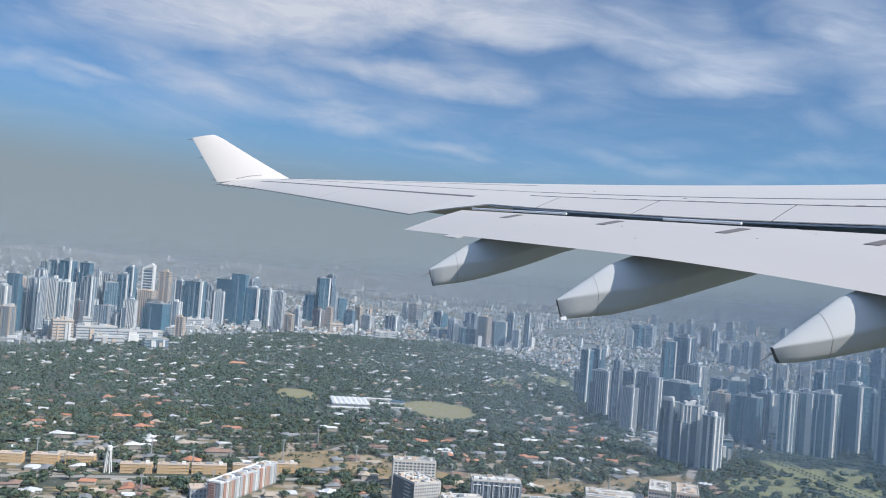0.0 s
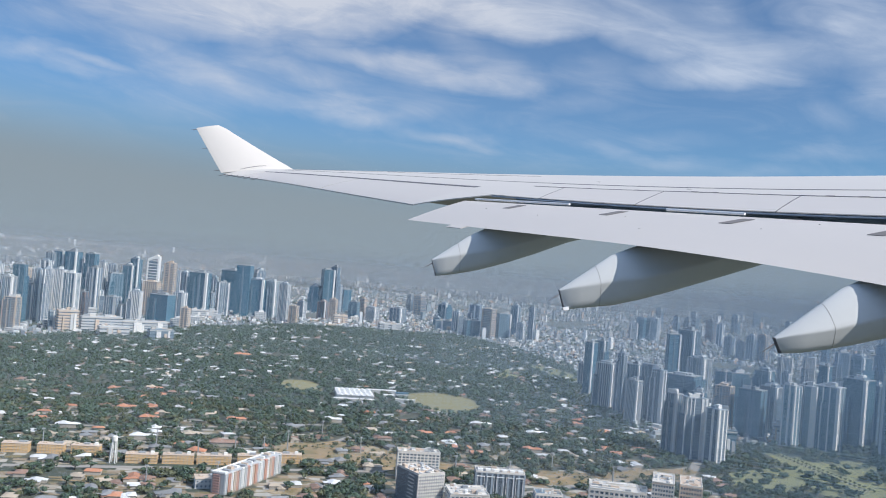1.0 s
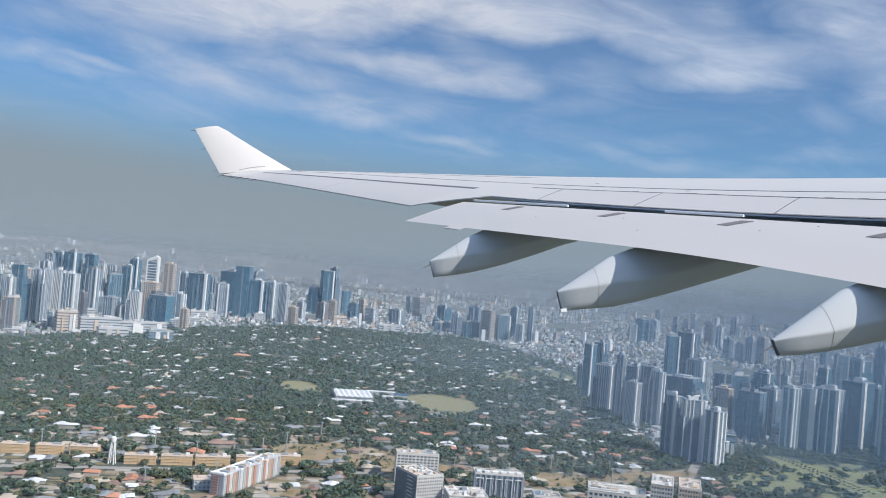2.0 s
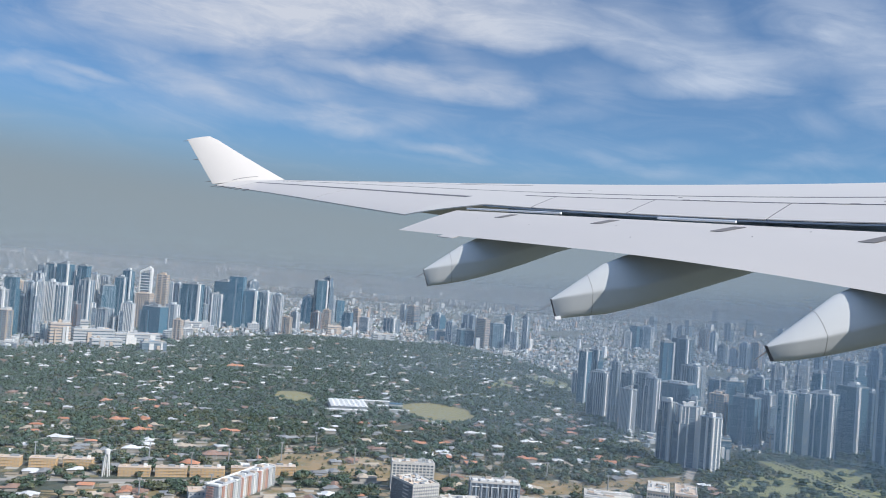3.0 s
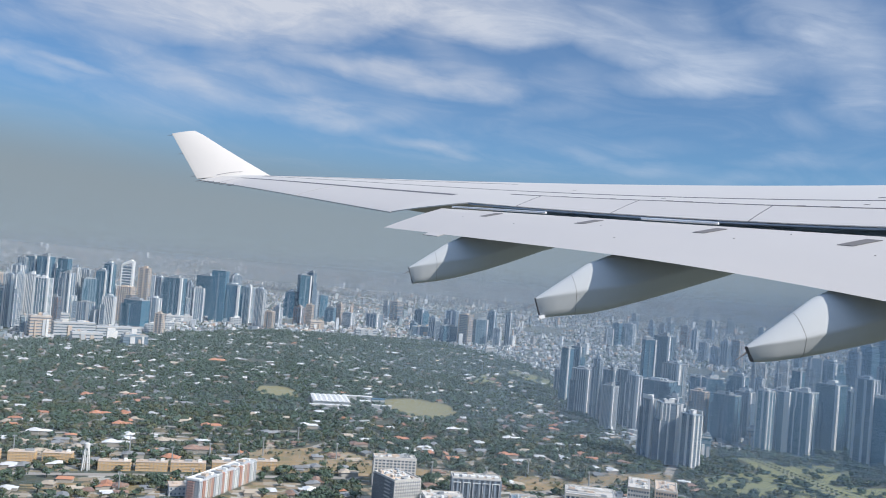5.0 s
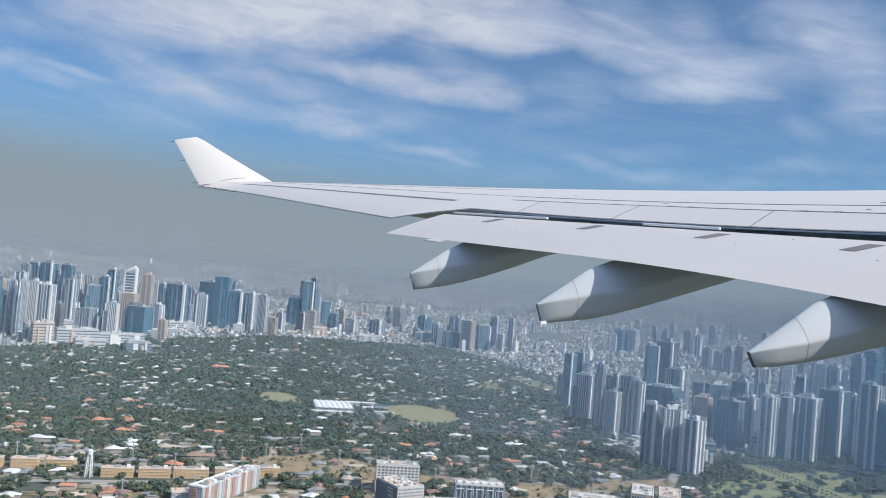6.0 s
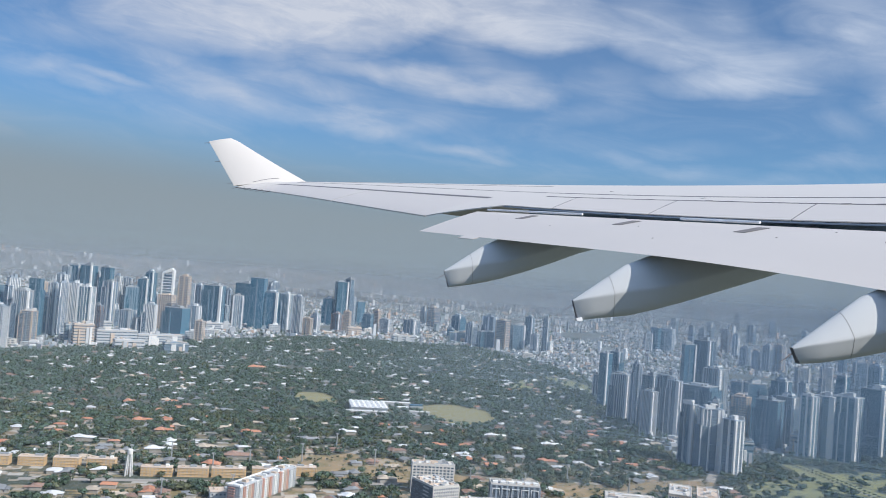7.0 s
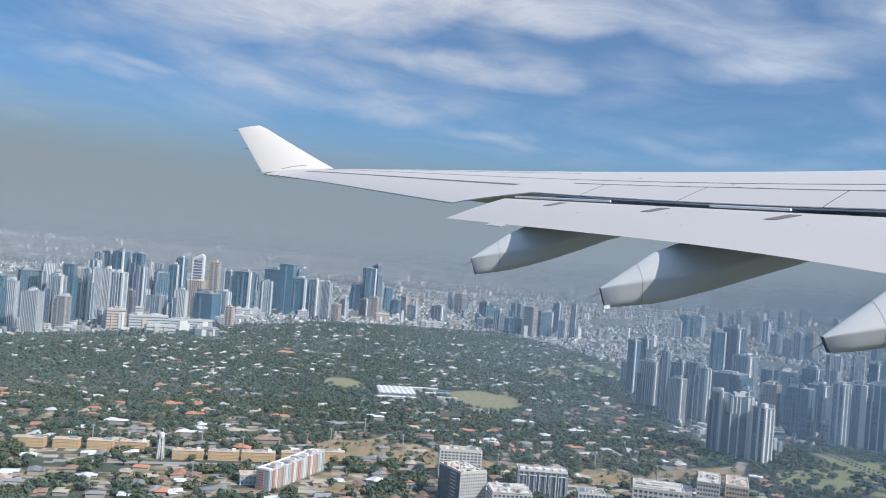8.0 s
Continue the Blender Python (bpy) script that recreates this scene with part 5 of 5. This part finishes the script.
podium(-288, 2226, 33.7, 20.2, 22, 19, "tan", "low tan podium block")
podium(-156, 2152, 51.8, 22.0, 17, 16, "white", "low white mall with stacked ledges")
podium(-18, 2308, 58.2, 22.0, 26, 12, "glass", "low glazed podium block")
podium(304, 950, 16.3, 9.8, 24, -6, "glass", "low glazed podium block")
podium(400, 1056, 16.4, 9.8, 20, -9, "white", "low white mall with stacked ledges")
sail_tower(-741, 2127, 27.7, 14, 136, 1)


# ---- villages, woods and the far city ----
def city_edge(x):
    """How far out the wooded villages reach before the dense city begins."""
    if x < 228:
        return float(np.interp(x, (-1300, -708, -560, -372, 10, 150, 228), (900, 1420, 1780, 2100, 2180, 1950, 1700)))
    return 880 + (x - 262) * 0.55


rng = np.random.default_rng(7)
taken = set()
CELL = 5.0


def claim(x, y, r):
    for i in range(int((x - r) // CELL), int((x + r) // CELL) + 1):
        for j in range(int((y - r) // CELL), int((y + r) // CELL) + 1):
            taken.add((i, j))


def is_taken(x, y):
    return (int(x // CELL), int(y // CELL)) in taken


def in_view(x, y, slack=40):
    return -0.62 * y - slack < x < 0.56 * y + slack


for cx, cy, a, b in ((-4, 1128, 44, 76), (-195, 1165, 24, 52)):
    for i in range(-int(a), int(a), 4):
        for j in range(-int(b), int(b), 4):
            if (i / a) ** 2 + (j / b) ** 2 < 0.95:
                c, s = math.cos(0.27), math.sin(0.27)
                claim(cx + i * c - j * s, cy + i * s + j * c, 0)
for ob in list(scene.objects):
    # keep trees and houses out of what is already built
    if ob.parent is None and ob.get("category") in ("apartment block", "office block", "clubhouse", "pavilion", "villa", "tower", "podium building", "water tower"):
        wide_ = max([max(c.scale.x, 1) for c in ob.children] + [6])
        deep_ = max([max(c.scale.y, 1) for c in ob.children] + [6])
        for i in range(int(wide_ // 4) + 2):
            for j in range(int(deep_ // 4) + 2):
                p = ob.matrix_basis @ Vector(((i / (int(wide_ // 4) + 1) - 0.5) * wide_, (j / (int(deep_ // 4) + 1) - 0.5) * deep_, 0))
                claim(p.x, p.y, 1.5)
for ax, ay, bx, by, wide in ROADS:
    for k in range(60):
        claim(ax + (bx - ax) * k / 59, ay + (by - ay) * k / 59, wide / 2)


def hip_house(a, b, h, pitch_, ridge):
    """Walls and a roof with eaves; ridge 1 is a gable, less is hipped."""
    e = 0.7
    walls = [(sx * a / 2, sy * b / 2, z) for z in (0, h) for sx, sy in ((-1, -1), (1, -1), (1, 1), (-1, 1))]
    wf = [(0, 1, 5, 4), (1, 2, 6, 5), (2, 3, 7, 6), (3, 0, 4, 7)]
    top = h + pitch_ * (b / 2 + e)
    r = max(0.1, (a / 2 + e) - (1 - ridge) * (b / 2 + e))
    rv = [(sx * (a / 2 + e), sy * (b / 2 + e), h - 0.1) for sx, sy in ((-1, -1), (1, -1), (1, 1), (-1, 1))] + [(-r, 0, top), (r, 0, top)]
    rf = [(0, 1, 5, 4), (2, 3, 4, 5), (1, 2, 5), (3, 0, 4), (3, 2, 1, 0)]
    return walls, wf, rv, rf


HOUSE_KINDS = []
for i in range(16):
    a, b = rng.uniform(7, 14), rng.uniform(5, 8)
    h = rng.uniform(2.3, 3.5)
    walls, wf, rv, rf = hip_house(a, b, h, rng.uniform(0.15, 0.42), rng.choice((1.0, 0.0, 0.0, 0.6)))
    for _ in range(int(rng.integers(1, 3))):
        # side wings, porches and annexes, lower than the main roof and turned across it
        a2, b2 = rng.uniform(4, 8), rng.uniform(3, 5.5)
        w2, f2, r2, g2 = hip_house(a2, b2, h * rng.uniform(0.6, 0.95), rng.uniform(0.1, 0.4), rng.choice((1.0, 0.0)))
        ox, oy, s = rng.uniform(-0.4, 0.4) * a, rng.choice((-1, 1)) * (b / 2 + a2 * 0.25), rng.choice((0, 1))
        place = lambda q: (q[1] + ox, q[0] + oy, q[2]) if s else (q[0] + ox, q[1] + oy, q[2])
        wf = wf + [tuple(i + len(walls) for i in (q[::-1] if s else q)) for q in f2]
        rf = rf + [tuple(i + len(rv) for i in (q[::-1] if s else q)) for q in g2]
        walls, rv = walls + [place(q) for q in w2], rv + [place(q) for q in r2]
    HOUSE_KINDS.append((a, b, walls, wf, rv, rf))
ROOF_WORDS = ("white sheet", "brown tile", "grey sheet", "terracotta tile", "sand-coloured")
WALL_MESH = [solid("house_wall", k[2], k[3], HOUSE_WALL) for k in HOUSE_KINDS]
ROOF_MESH = [[solid("house_roof", k[4], k[5], m) for m in ROOFS] for k in HOUSE_KINDS]
spots = []
for _ in range(13000):
    y = 560 + 1640 * rng.random() ** 0.8
    x = (rng.random() * 1.2 - 0.63) * y
    if y < city_edge(x) - 15 and in_view(x, y) and not is_taken(x, y) and not (x > 255 and y < 1000):
        if rng.random() < (0.60 if y < 770 else 0.27 if y < 1000 else 0.19 + 0.22 * noise.noise((x * 0.008, y * 0.004, 9))):
            k = int(rng.integers(16))
            if any(is_taken(x + dx, y + dy) for dx in (-7, 7) for dy in (-7, 7)):
                continue
            claim(x, y, 2.0)
            turn = 0.35 + (math.pi / 2) * int(rng.integers(2)) + rng.normal(0, 0.15)
            spots.append((y, x, k, turn, int(rng.choice(5, p=(0.20, 0.22, 0.24, 0.18, 0.16) if y < 1050 else (0.46, 0.16, 0.24, 0.03, 0.11)))))
spots.sort()
for y, x, k, turn, c in spots[:290]:
    t = thing("house", Matrix.Translation((x, y, 0)) @ Matrix.Rotation(turn, 4, "Z"), f"low village house with a {ROOF_WORDS[c]} roof among trees", "house", "village houses")
    part("wall", WALL_MESH[k], t)
    part("roof", ROOF_MESH[k][c], t)
gather = {c: ([], []) for c in range(-1, 5)}
for y, x, k, turn, c in spots[290:]:
    cs, sn = math.cos(turn), math.sin(turn)
    for key, vs, fs in ((-1, HOUSE_KINDS[k][2], HOUSE_KINDS[k][3]), (c, HOUSE_KINDS[k][4], HOUSE_KINDS[k][5])):
        V, F = gather[key]
        n = len(V)
        V += [(x + p[0] * cs - p[1] * sn, y + p[0] * sn + p[1] * cs, p[2]) for p in vs]
        F += [tuple(i + n for i in f) for f in fs]
rest = thing("village_roofs", Matrix.Identity(4), "many low villas with white, grey and tiled roofs", "houses", kind="stuff")
for key, (V, F) in gather.items():
    part("walls" if key < 0 else "roofs", solid("village_part", V, F, HOUSE_WALL if key < 0 else ROOFS[key]), rest)


# crowns: clumps of crumpled leaf masses
def clump():
    bm = bmesh.new()
    bmesh.ops.create_icosphere(bm, subdivisions=1, radius=1)
    v = np.array([p.co[:] for p in bm.verts])
    f = np.array([[q.index for q in p.verts] for p in bm.faces])
    bm.free()
    return v, f


def scatter(n, y0, y1, keep, power=1.0):
    y = y0 + (y1 - y0) * rng.random(n) ** power
    x = (rng.random(n) * 1.2 - 0.63) * y
    ok = [keep(a, b) for a, b in zip(x, y)]
    return np.stack((x, y), -1)[ok]


def wooded(x, y):
    return y < city_edge(x) + (80 if x > 228 else 10) and not is_taken(x, y) and in_view(x, y) and noise.noise((x * 0.012, y * 0.012, 0)) > -0.6 and (y > 720 or x > 250 or noise.noise((x * 0.02, y * 0.02, 4)) > -0.12)


def crowns(name, spots_, r0, r1, sprays, material, label, squat=0.72):
    """Tree crowns in one mesh: each a crumpled inner mass under many loose sprays of leaves, lobed and uneven in outline."""
    v, f = clump()
    n, m = len(spots_), len(v)
    r = r0 + (r1 - r0) * rng.random(n) ** 1.6
    rise = np.array([land_height(p, q) for p, q in spots_])
    mid_ = np.column_stack((spots_, rise + r * rng.uniform(0.75, 1.1, n)))
    wide_ = np.column_stack((r * rng.uniform(0.8, 1.2, n), r * rng.uniform(0.8, 1.2, n), r * squat * rng.uniform(0.8, 1.15, n)))
    core = v[None] * np.clip(1 + rng.normal(0, 0.25, (n, m, 1)), 0.4, 1.5) * wide_[:, None] * 0.74 + mid_[:, None]
    core[..., 2] = np.maximum(core[..., 2], 0.02)
    out = rng.normal(0, 1, (n, sprays, 3))
    out[..., 2] = np.abs(out[..., 2]) - 0.25
    out /= np.linalg.norm(out, axis=-1, keepdims=True)
    lobe = 1 + 0.22 * np.sin(3 * np.arctan2(out[..., 1], out[..., 0]) + 6.283 * rng.random((n, 1)))
    at = mid_[:, None] + out * wide_[:, None] * (lobe * rng.uniform(0.72, 1.06, (n, sprays)))[..., None]
    facing = out + rng.normal(0, 0.45, out.shape)
    facing /= np.linalg.norm(facing, axis=-1, keepdims=True)
    side = np.cross(facing, rng.normal(0, 1, out.shape))
    side /= np.linalg.norm(side, axis=-1, keepdims=True) + 1e-6
    other = np.cross(facing, side)
    size_ = (r[:, None] * rng.uniform(0.26, 0.52, (n, sprays)) * (24 / sprays) ** 0.3)[..., None]
    tips = np.stack([at + size_ * (math.cos(q) * side + math.sin(q) * other) * rng.uniform(0.7, 1.3, (n, sprays, 1)) for q in (0.0, 2.1, 4.2)], 2)
    tips[..., 2] = np.maximum(tips[..., 2], 0.05)
    verts = np.concatenate((core.reshape(-1, 3), tips.reshape(-1, 3)))
    tris = np.concatenate(((f[None] + (np.arange(n) * m)[:, None, None]).reshape(-1, 3), n * m + np.arange(3 * n * sprays).reshape(-1, 3)))
    return tagged(new(name, bulk(name, verts, tris, material)), label, "trees", kind="stuff")


for cx, cy, a, b, turn in ((318, 842, 34, 70, -0.9), (400, 905, 30, 90, -0.8), (420, 815, 48, 85, -1.2), (-235, 645, 46, 9, 0.25), (60, 650, 60, 12, 0.1), (150, 735, 46, 11, 0.45), (-105, 655, 24, 10, 0.3), (190, 1560, 30, 110, 0.3), (105, 1500, 18, 90, -0.2), (-92, 790, 62, 48, 0.2), (-20, 770, 40, 26, 0.1), (92, 768, 56, 22, 0.2), (190, 815, 60, 16, 0.5)):
    for i in range(-int(a), int(a), 4):
        for j in range(-int(b), int(b), 4):
            if (i / a) ** 2 + (j / b) ** 2 < 0.9 and rng.random() < 0.8:
                claim(cx + i * math.cos(turn) - j * math.sin(turn), cy + i * math.sin(turn) + j * math.cos(turn), 0)
for k in range(80):
    claim(367 + 31 * k / 79, 967 - 144 * k / 79, 7.0)


def strewn(plots, room):
    """Places at random over turned plots of ground, one for each so many square metres."""
    return np.array([(cx + i * math.cos(q) - j * math.sin(q), cy + i * math.sin(q) + j * math.cos(q)) for cx, cy, a, b, q in plots for i, j in rng.uniform(-1, 1, (int(4 * a * b / room), 2)) * (a, b)])


for cx, cy, a, b, turn in ((318, 842, 30, 62, -0.9), (400, 905, 26, 80, -0.8), (420, 815, 44, 80, -1.2), (382, 893, 24, 78, 0.21)):
    for i in range(-int(a), int(a), 4):
        for j in range(-int(b), int(b), 4):
            claim(cx + i * math.cos(turn) - j * math.sin(turn), cy + i * math.sin(turn) + j * math.cos(turn), 0)
LOTS = ((-92, 790, 60, 46, 0.2), (-20, 770, 38, 24, 0.1), (92, 768, 56, 22, 0.2), (190, 815, 56, 14, 0.5))
LAWNS = ((318, 842, 34, 70, -0.9), (420, 815, 48, 85, -1.2), (400, 905, 30, 90, -0.8))
crowns("lot_bushes", strewn(LOTS, 105), 0.5, 1.9, 12, LEAF_DRY, "scattered olive bushes and young trees on open ground")
lawn_spots = np.array([p for p in strewn(LAWNS, 270) if abs((p[0] - 367) * 144 + (p[1] - 967) * 31) > 2300])
crowns("lawn_trees", lawn_spots, 1.8, 6.0, 70, LEAF, "broad rain trees standing on the golf lawns", 0.5)
yard_spots = scatter(4200, 570, 880, lambda x, y: y < city_edge(x) and x < 250 and in_view(x, y) and not is_taken(x, y) and noise.noise((x * 0.02, y * 0.02, 5)) > -0.1)
for x, y in yard_spots:
    if rng.random() < 0.7:
        claim(x, y, 2.0)
n_ = len(yard_spots)
size_ = rng.uniform(4, 13, (n_, 1))
spin = 0.3 + rng.normal(0, 0.15, n_)
flat = CUBE[None] * np.dstack((size_, size_ * rng.uniform(0.4, 0.9, (n_, 1)), rng.uniform(0.05, 0.19, (n_, 1))))
turned_x = flat[..., 0] * np.cos(spin)[:, None] - flat[..., 1] * np.sin(spin)[:, None] + yard_spots[:, :1]
turned_y = flat[..., 0] * np.sin(spin)[:, None] + flat[..., 1] * np.cos(spin)[:, None] + yard_spots[:, 1:]
yard_tris = (CUBE_TRIS[None] + (np.arange(n_) * 8)[:, None, None]).reshape(-1, 3)
YARD = stuff("yard_paving", (0.4, 0.36, 0.3), 0.9, 0, 0.2, 0.2, 4, tints=((0.36, 0.32, 0.26), (0.27, 0.21, 0.14), (0.44, 0.42, 0.38), (0.21, 0.18, 0.10), (0.31, 0.25, 0.18)))
tagged(new("yards", bulk("yards", np.stack((turned_x, turned_y, flat[..., 2]), -1).reshape(-1, 3), yard_tris, YARD)), "pale paved yards and bare plots between gardens", "yards", kind="stuff")
near = scatter(22000, 540, 1000, wooded)
cut = int(len(near) * 0.48)
crowns("near_woods", near[:cut], 1.5, 4.4, 40, LEAF, "dense dark-green garden trees with uneven crowns")
crowns("near_dry_woods", near[cut:], 1.2, 3.6, 34, LEAF_DRY, "olive and dry-leaved garden trees")
mid = scatter(40500, 1000, 2200, wooded, 0.85)
cut = int(len(mid) * 0.92)
crowns("village_woods", mid[:cut], 1.8, 4.2, 22, LEAF, "dense dark-green woods of the villages")
crowns("village_dry_woods", mid[cut:], 1.6, 3.6, 20, LEAF_DRY, "olive-brown trees among the villas")


# the dense city behind: countless low blocks
def built(x, y):
    return y > city_edge(x) + (70 if x > 228 else 4) and in_view(x, y, 60) and noise.noise((x * 0.004, y * 0.004, 3)) > -0.35


def block_field(name, spots_, wide, tall, material, label, slim=1.0):
    n = len(spots_)
    a = rng.uniform(*wide, n)
    b = a * rng.uniform(0.5, 1.1, n) * slim
    h = tall[0] + (tall[1] - tall[0]) * rng.random(n) ** 3
    turn = rng.choice((0.2, 0.2 + math.pi / 4, 0.55), n) + rng.normal(0, 0.1, n)
    c, s = np.cos(turn)[:, None], np.sin(turn)[:, None]
    px, py = CUBE[None, :, 0] * a[:, None], CUBE[None, :, 1] * b[:, None]
    pts = np.stack((px * c - py * s + spots_[:, :1], px * s + py * c + spots_[:, 1:], CUBE[None, :, 2] * h[:, None] + np.array([land_height(p, q) for p, q in spots_])[:, None]), -1)
    tris = (CUBE_TRIS[None] + (np.arange(n) * 8)[:, None, None]).reshape(-1, 3)
    return tagged(new(name, bulk(name, pts.reshape(-1, 3), tris, material)), label, "buildings", kind="stuff")


# low and middling blocks crowded round the feet of the towers
def low_block(x, y, w_, d_, h, turn, wall, words, seed):
    rnd = random.Random(seed)
    t = thing("low_rise_block", pose(x, y, 0, 0, 0, turn), words, "low-rise block", "low blocks under the towers")
    box_part("core", GREY_GLASS, t, 0, 0, 0, w_, d_, h)
    lay("floor_band", [(0, 0, h * i / max(2, round(h / 4)), w_ + 0.6, d_ + 0.6, 2.2) for i in range(max(2, round(h / 4)))], wall, t, False)
    lay("pier", [(w_ * (i / 4 - 0.5), s * d_ / 2, 0, w_ * 0.09, 1.0, h) for i in range(5) for s in (-1, 1)] + [(s * w_ / 2, d_ * (i / 3 - 0.5), 0, 1.0, d_ * 0.1, h) for i in range(4) for s in (-1, 1)], wall, t, False)
    slab = box_part("roof_slab", wall, t, 0, 0, h, w_ + 0.9, d_ + 0.9, 0.9)
    for k in range(rnd.randint(1, 2)):
        part("roof_unit", boxes("roof_unit", [(rnd.uniform(-0.25, 0.25) * w_, rnd.uniform(-0.25, 0.25) * d_, h + 0.9, w_ * rnd.uniform(0.2, 0.5), d_ * rnd.uniform(0.2, 0.5), rnd.uniform(1.5, 4))], rnd.choice((WHITE_WALL, ROOF_GREY))), t)
    return t


BLOCK_WORDS = ((OFF_WHITE, "white concrete block under the towers"), (WHITE_WALL, "white concrete block under the towers"), (GREY_WALL, "grey concrete block under the towers"), (TAN_WALL, "tan concrete block under the towers"))
set_down = 0
for i in range(900):
    x = rng.uniform(-800, 160)
    y = city_edge(x) + 35 + 420 * rng.random() ** 1.3
    if set_down < 34 and not is_taken(x, y) and in_view(x, y, 0):
        wall, words = BLOCK_WORDS[int(rng.choice(4, p=(0.2, 0.05, 0.45, 0.3)))]
        w_, d_ = rng.uniform(12, 30), rng.uniform(10, 18)
        low_block(x, y, w_, d_, 4 + (16 if x < -330 else 7) * rng.random() ** 2, 15 + rng.normal(0, 12), wall, words, i)
        claim(x, y, 0.55 * w_)
        set_down += 1


block_field("city_blocks", scatter(57000, 900, 4850, built, 0.75), (3, 8.5), (2.5, 8), FAR_CITY, "dense pale low-rise city blocks to the horizon")
block_field("mid_rises", scatter(900, 1700, 4300, built, 0.6), (6, 15), (6, 34), FAR_CITY, "scattered mid-rise blocks of the far city", 0.7)
block_field("far_towers", scatter(900, 3700, 4850, built, 0.8), (6, 13), (4, 34), FAR_CITY, "faint far-off mid-rise blocks near the horizon", 0.7)
crowns("city_trees", scatter(22000, 900, 4500, built, 0.75), 1.8, 4.2, 2, LEAF, "street trees between far city blocks")


# single garden trees closest below: trunk, limbs and a crown of clumps
def garden_tree(seed):
    rnd = random.Random(seed)
    t = thing("tree", Matrix.Identity(4), "broad dark-green garden tree with an uneven crown", "tree", "garden trees")
    rod("trunk", (0, 0, 0), (rnd.uniform(-0.3, 0.3), rnd.uniform(-0.3, 0.3), 3.0), 0.32, BARK, t, "", 7, 0.6)
    tips = []
    for k in range(5):
        a = 6.283 * k / 5 + rnd.uniform(-0.4, 0.4)
        tip = (1.9 * math.cos(a), 1.9 * math.sin(a), rnd.uniform(4.2, 5.6))
        rod("limb", (0, 0, 2.6), tip, 0.14, BARK, t, "", 5, 0.4)
        tips.append(tip)
    v, f = clump()
    V, F = [], []
    for k in range(46):
        c = np.array(tips[k % 5]) + np.array([rnd.gauss(0, 0.9), rnd.gauss(0, 0.9), rnd.gauss(0.5, 0.6)])
        r = rnd.uniform(0.5, 1.05)
        F += [tuple(int(i) + len(V) for i in q) for q in f]
        V += [tuple(c + p * r * rnd.uniform(0.6, 1.35) * np.array((1, 1, 0.8))) for p in v]
    part("crown", solid("crown", V, F, LEAF), t)
    return t


kinds = [garden_tree(s) for s in (1, 2, 3)]
planted = 0
for _ in range(900):
    y = 600 + 170 * rng.random()
    x = (rng.random() * 1.1 - 0.58) * y
    if planted < 60 and in_view(x, y, 0) and not is_taken(x, y):
        k = 0.8 + 0.5 * rng.random()
        m = pose(x, y, 0, 0, 0, 360 * rng.random())
        if planted < 3:
            kinds[planted].matrix_basis = m
        else:
            copy_thing(kinds[planted % 3], m)
        planted += 1

# a planted avenue beside the fairways
for i in range(22):
    for side in (-4.5, 4.5):
        k = i / 21
        x, y = 367 + 31 * k, 967 - 144 * k
        small = copy_thing(kinds[i % 3], pose(x + side, y, 0, 0, 0, 50 * i))
        small.scale = (0.42, 0.42, 0.42)
tagged(new("avenue", solid("avenue", [(365.5, 967, 0.4), (368.5, 967, 0.4), (399.5, 823, 0.4), (396.5, 823, 0.4)], [(0, 1, 2, 3)], ASPHALT)), "straight pale path between two rows of young trees", "path", kind="structure")
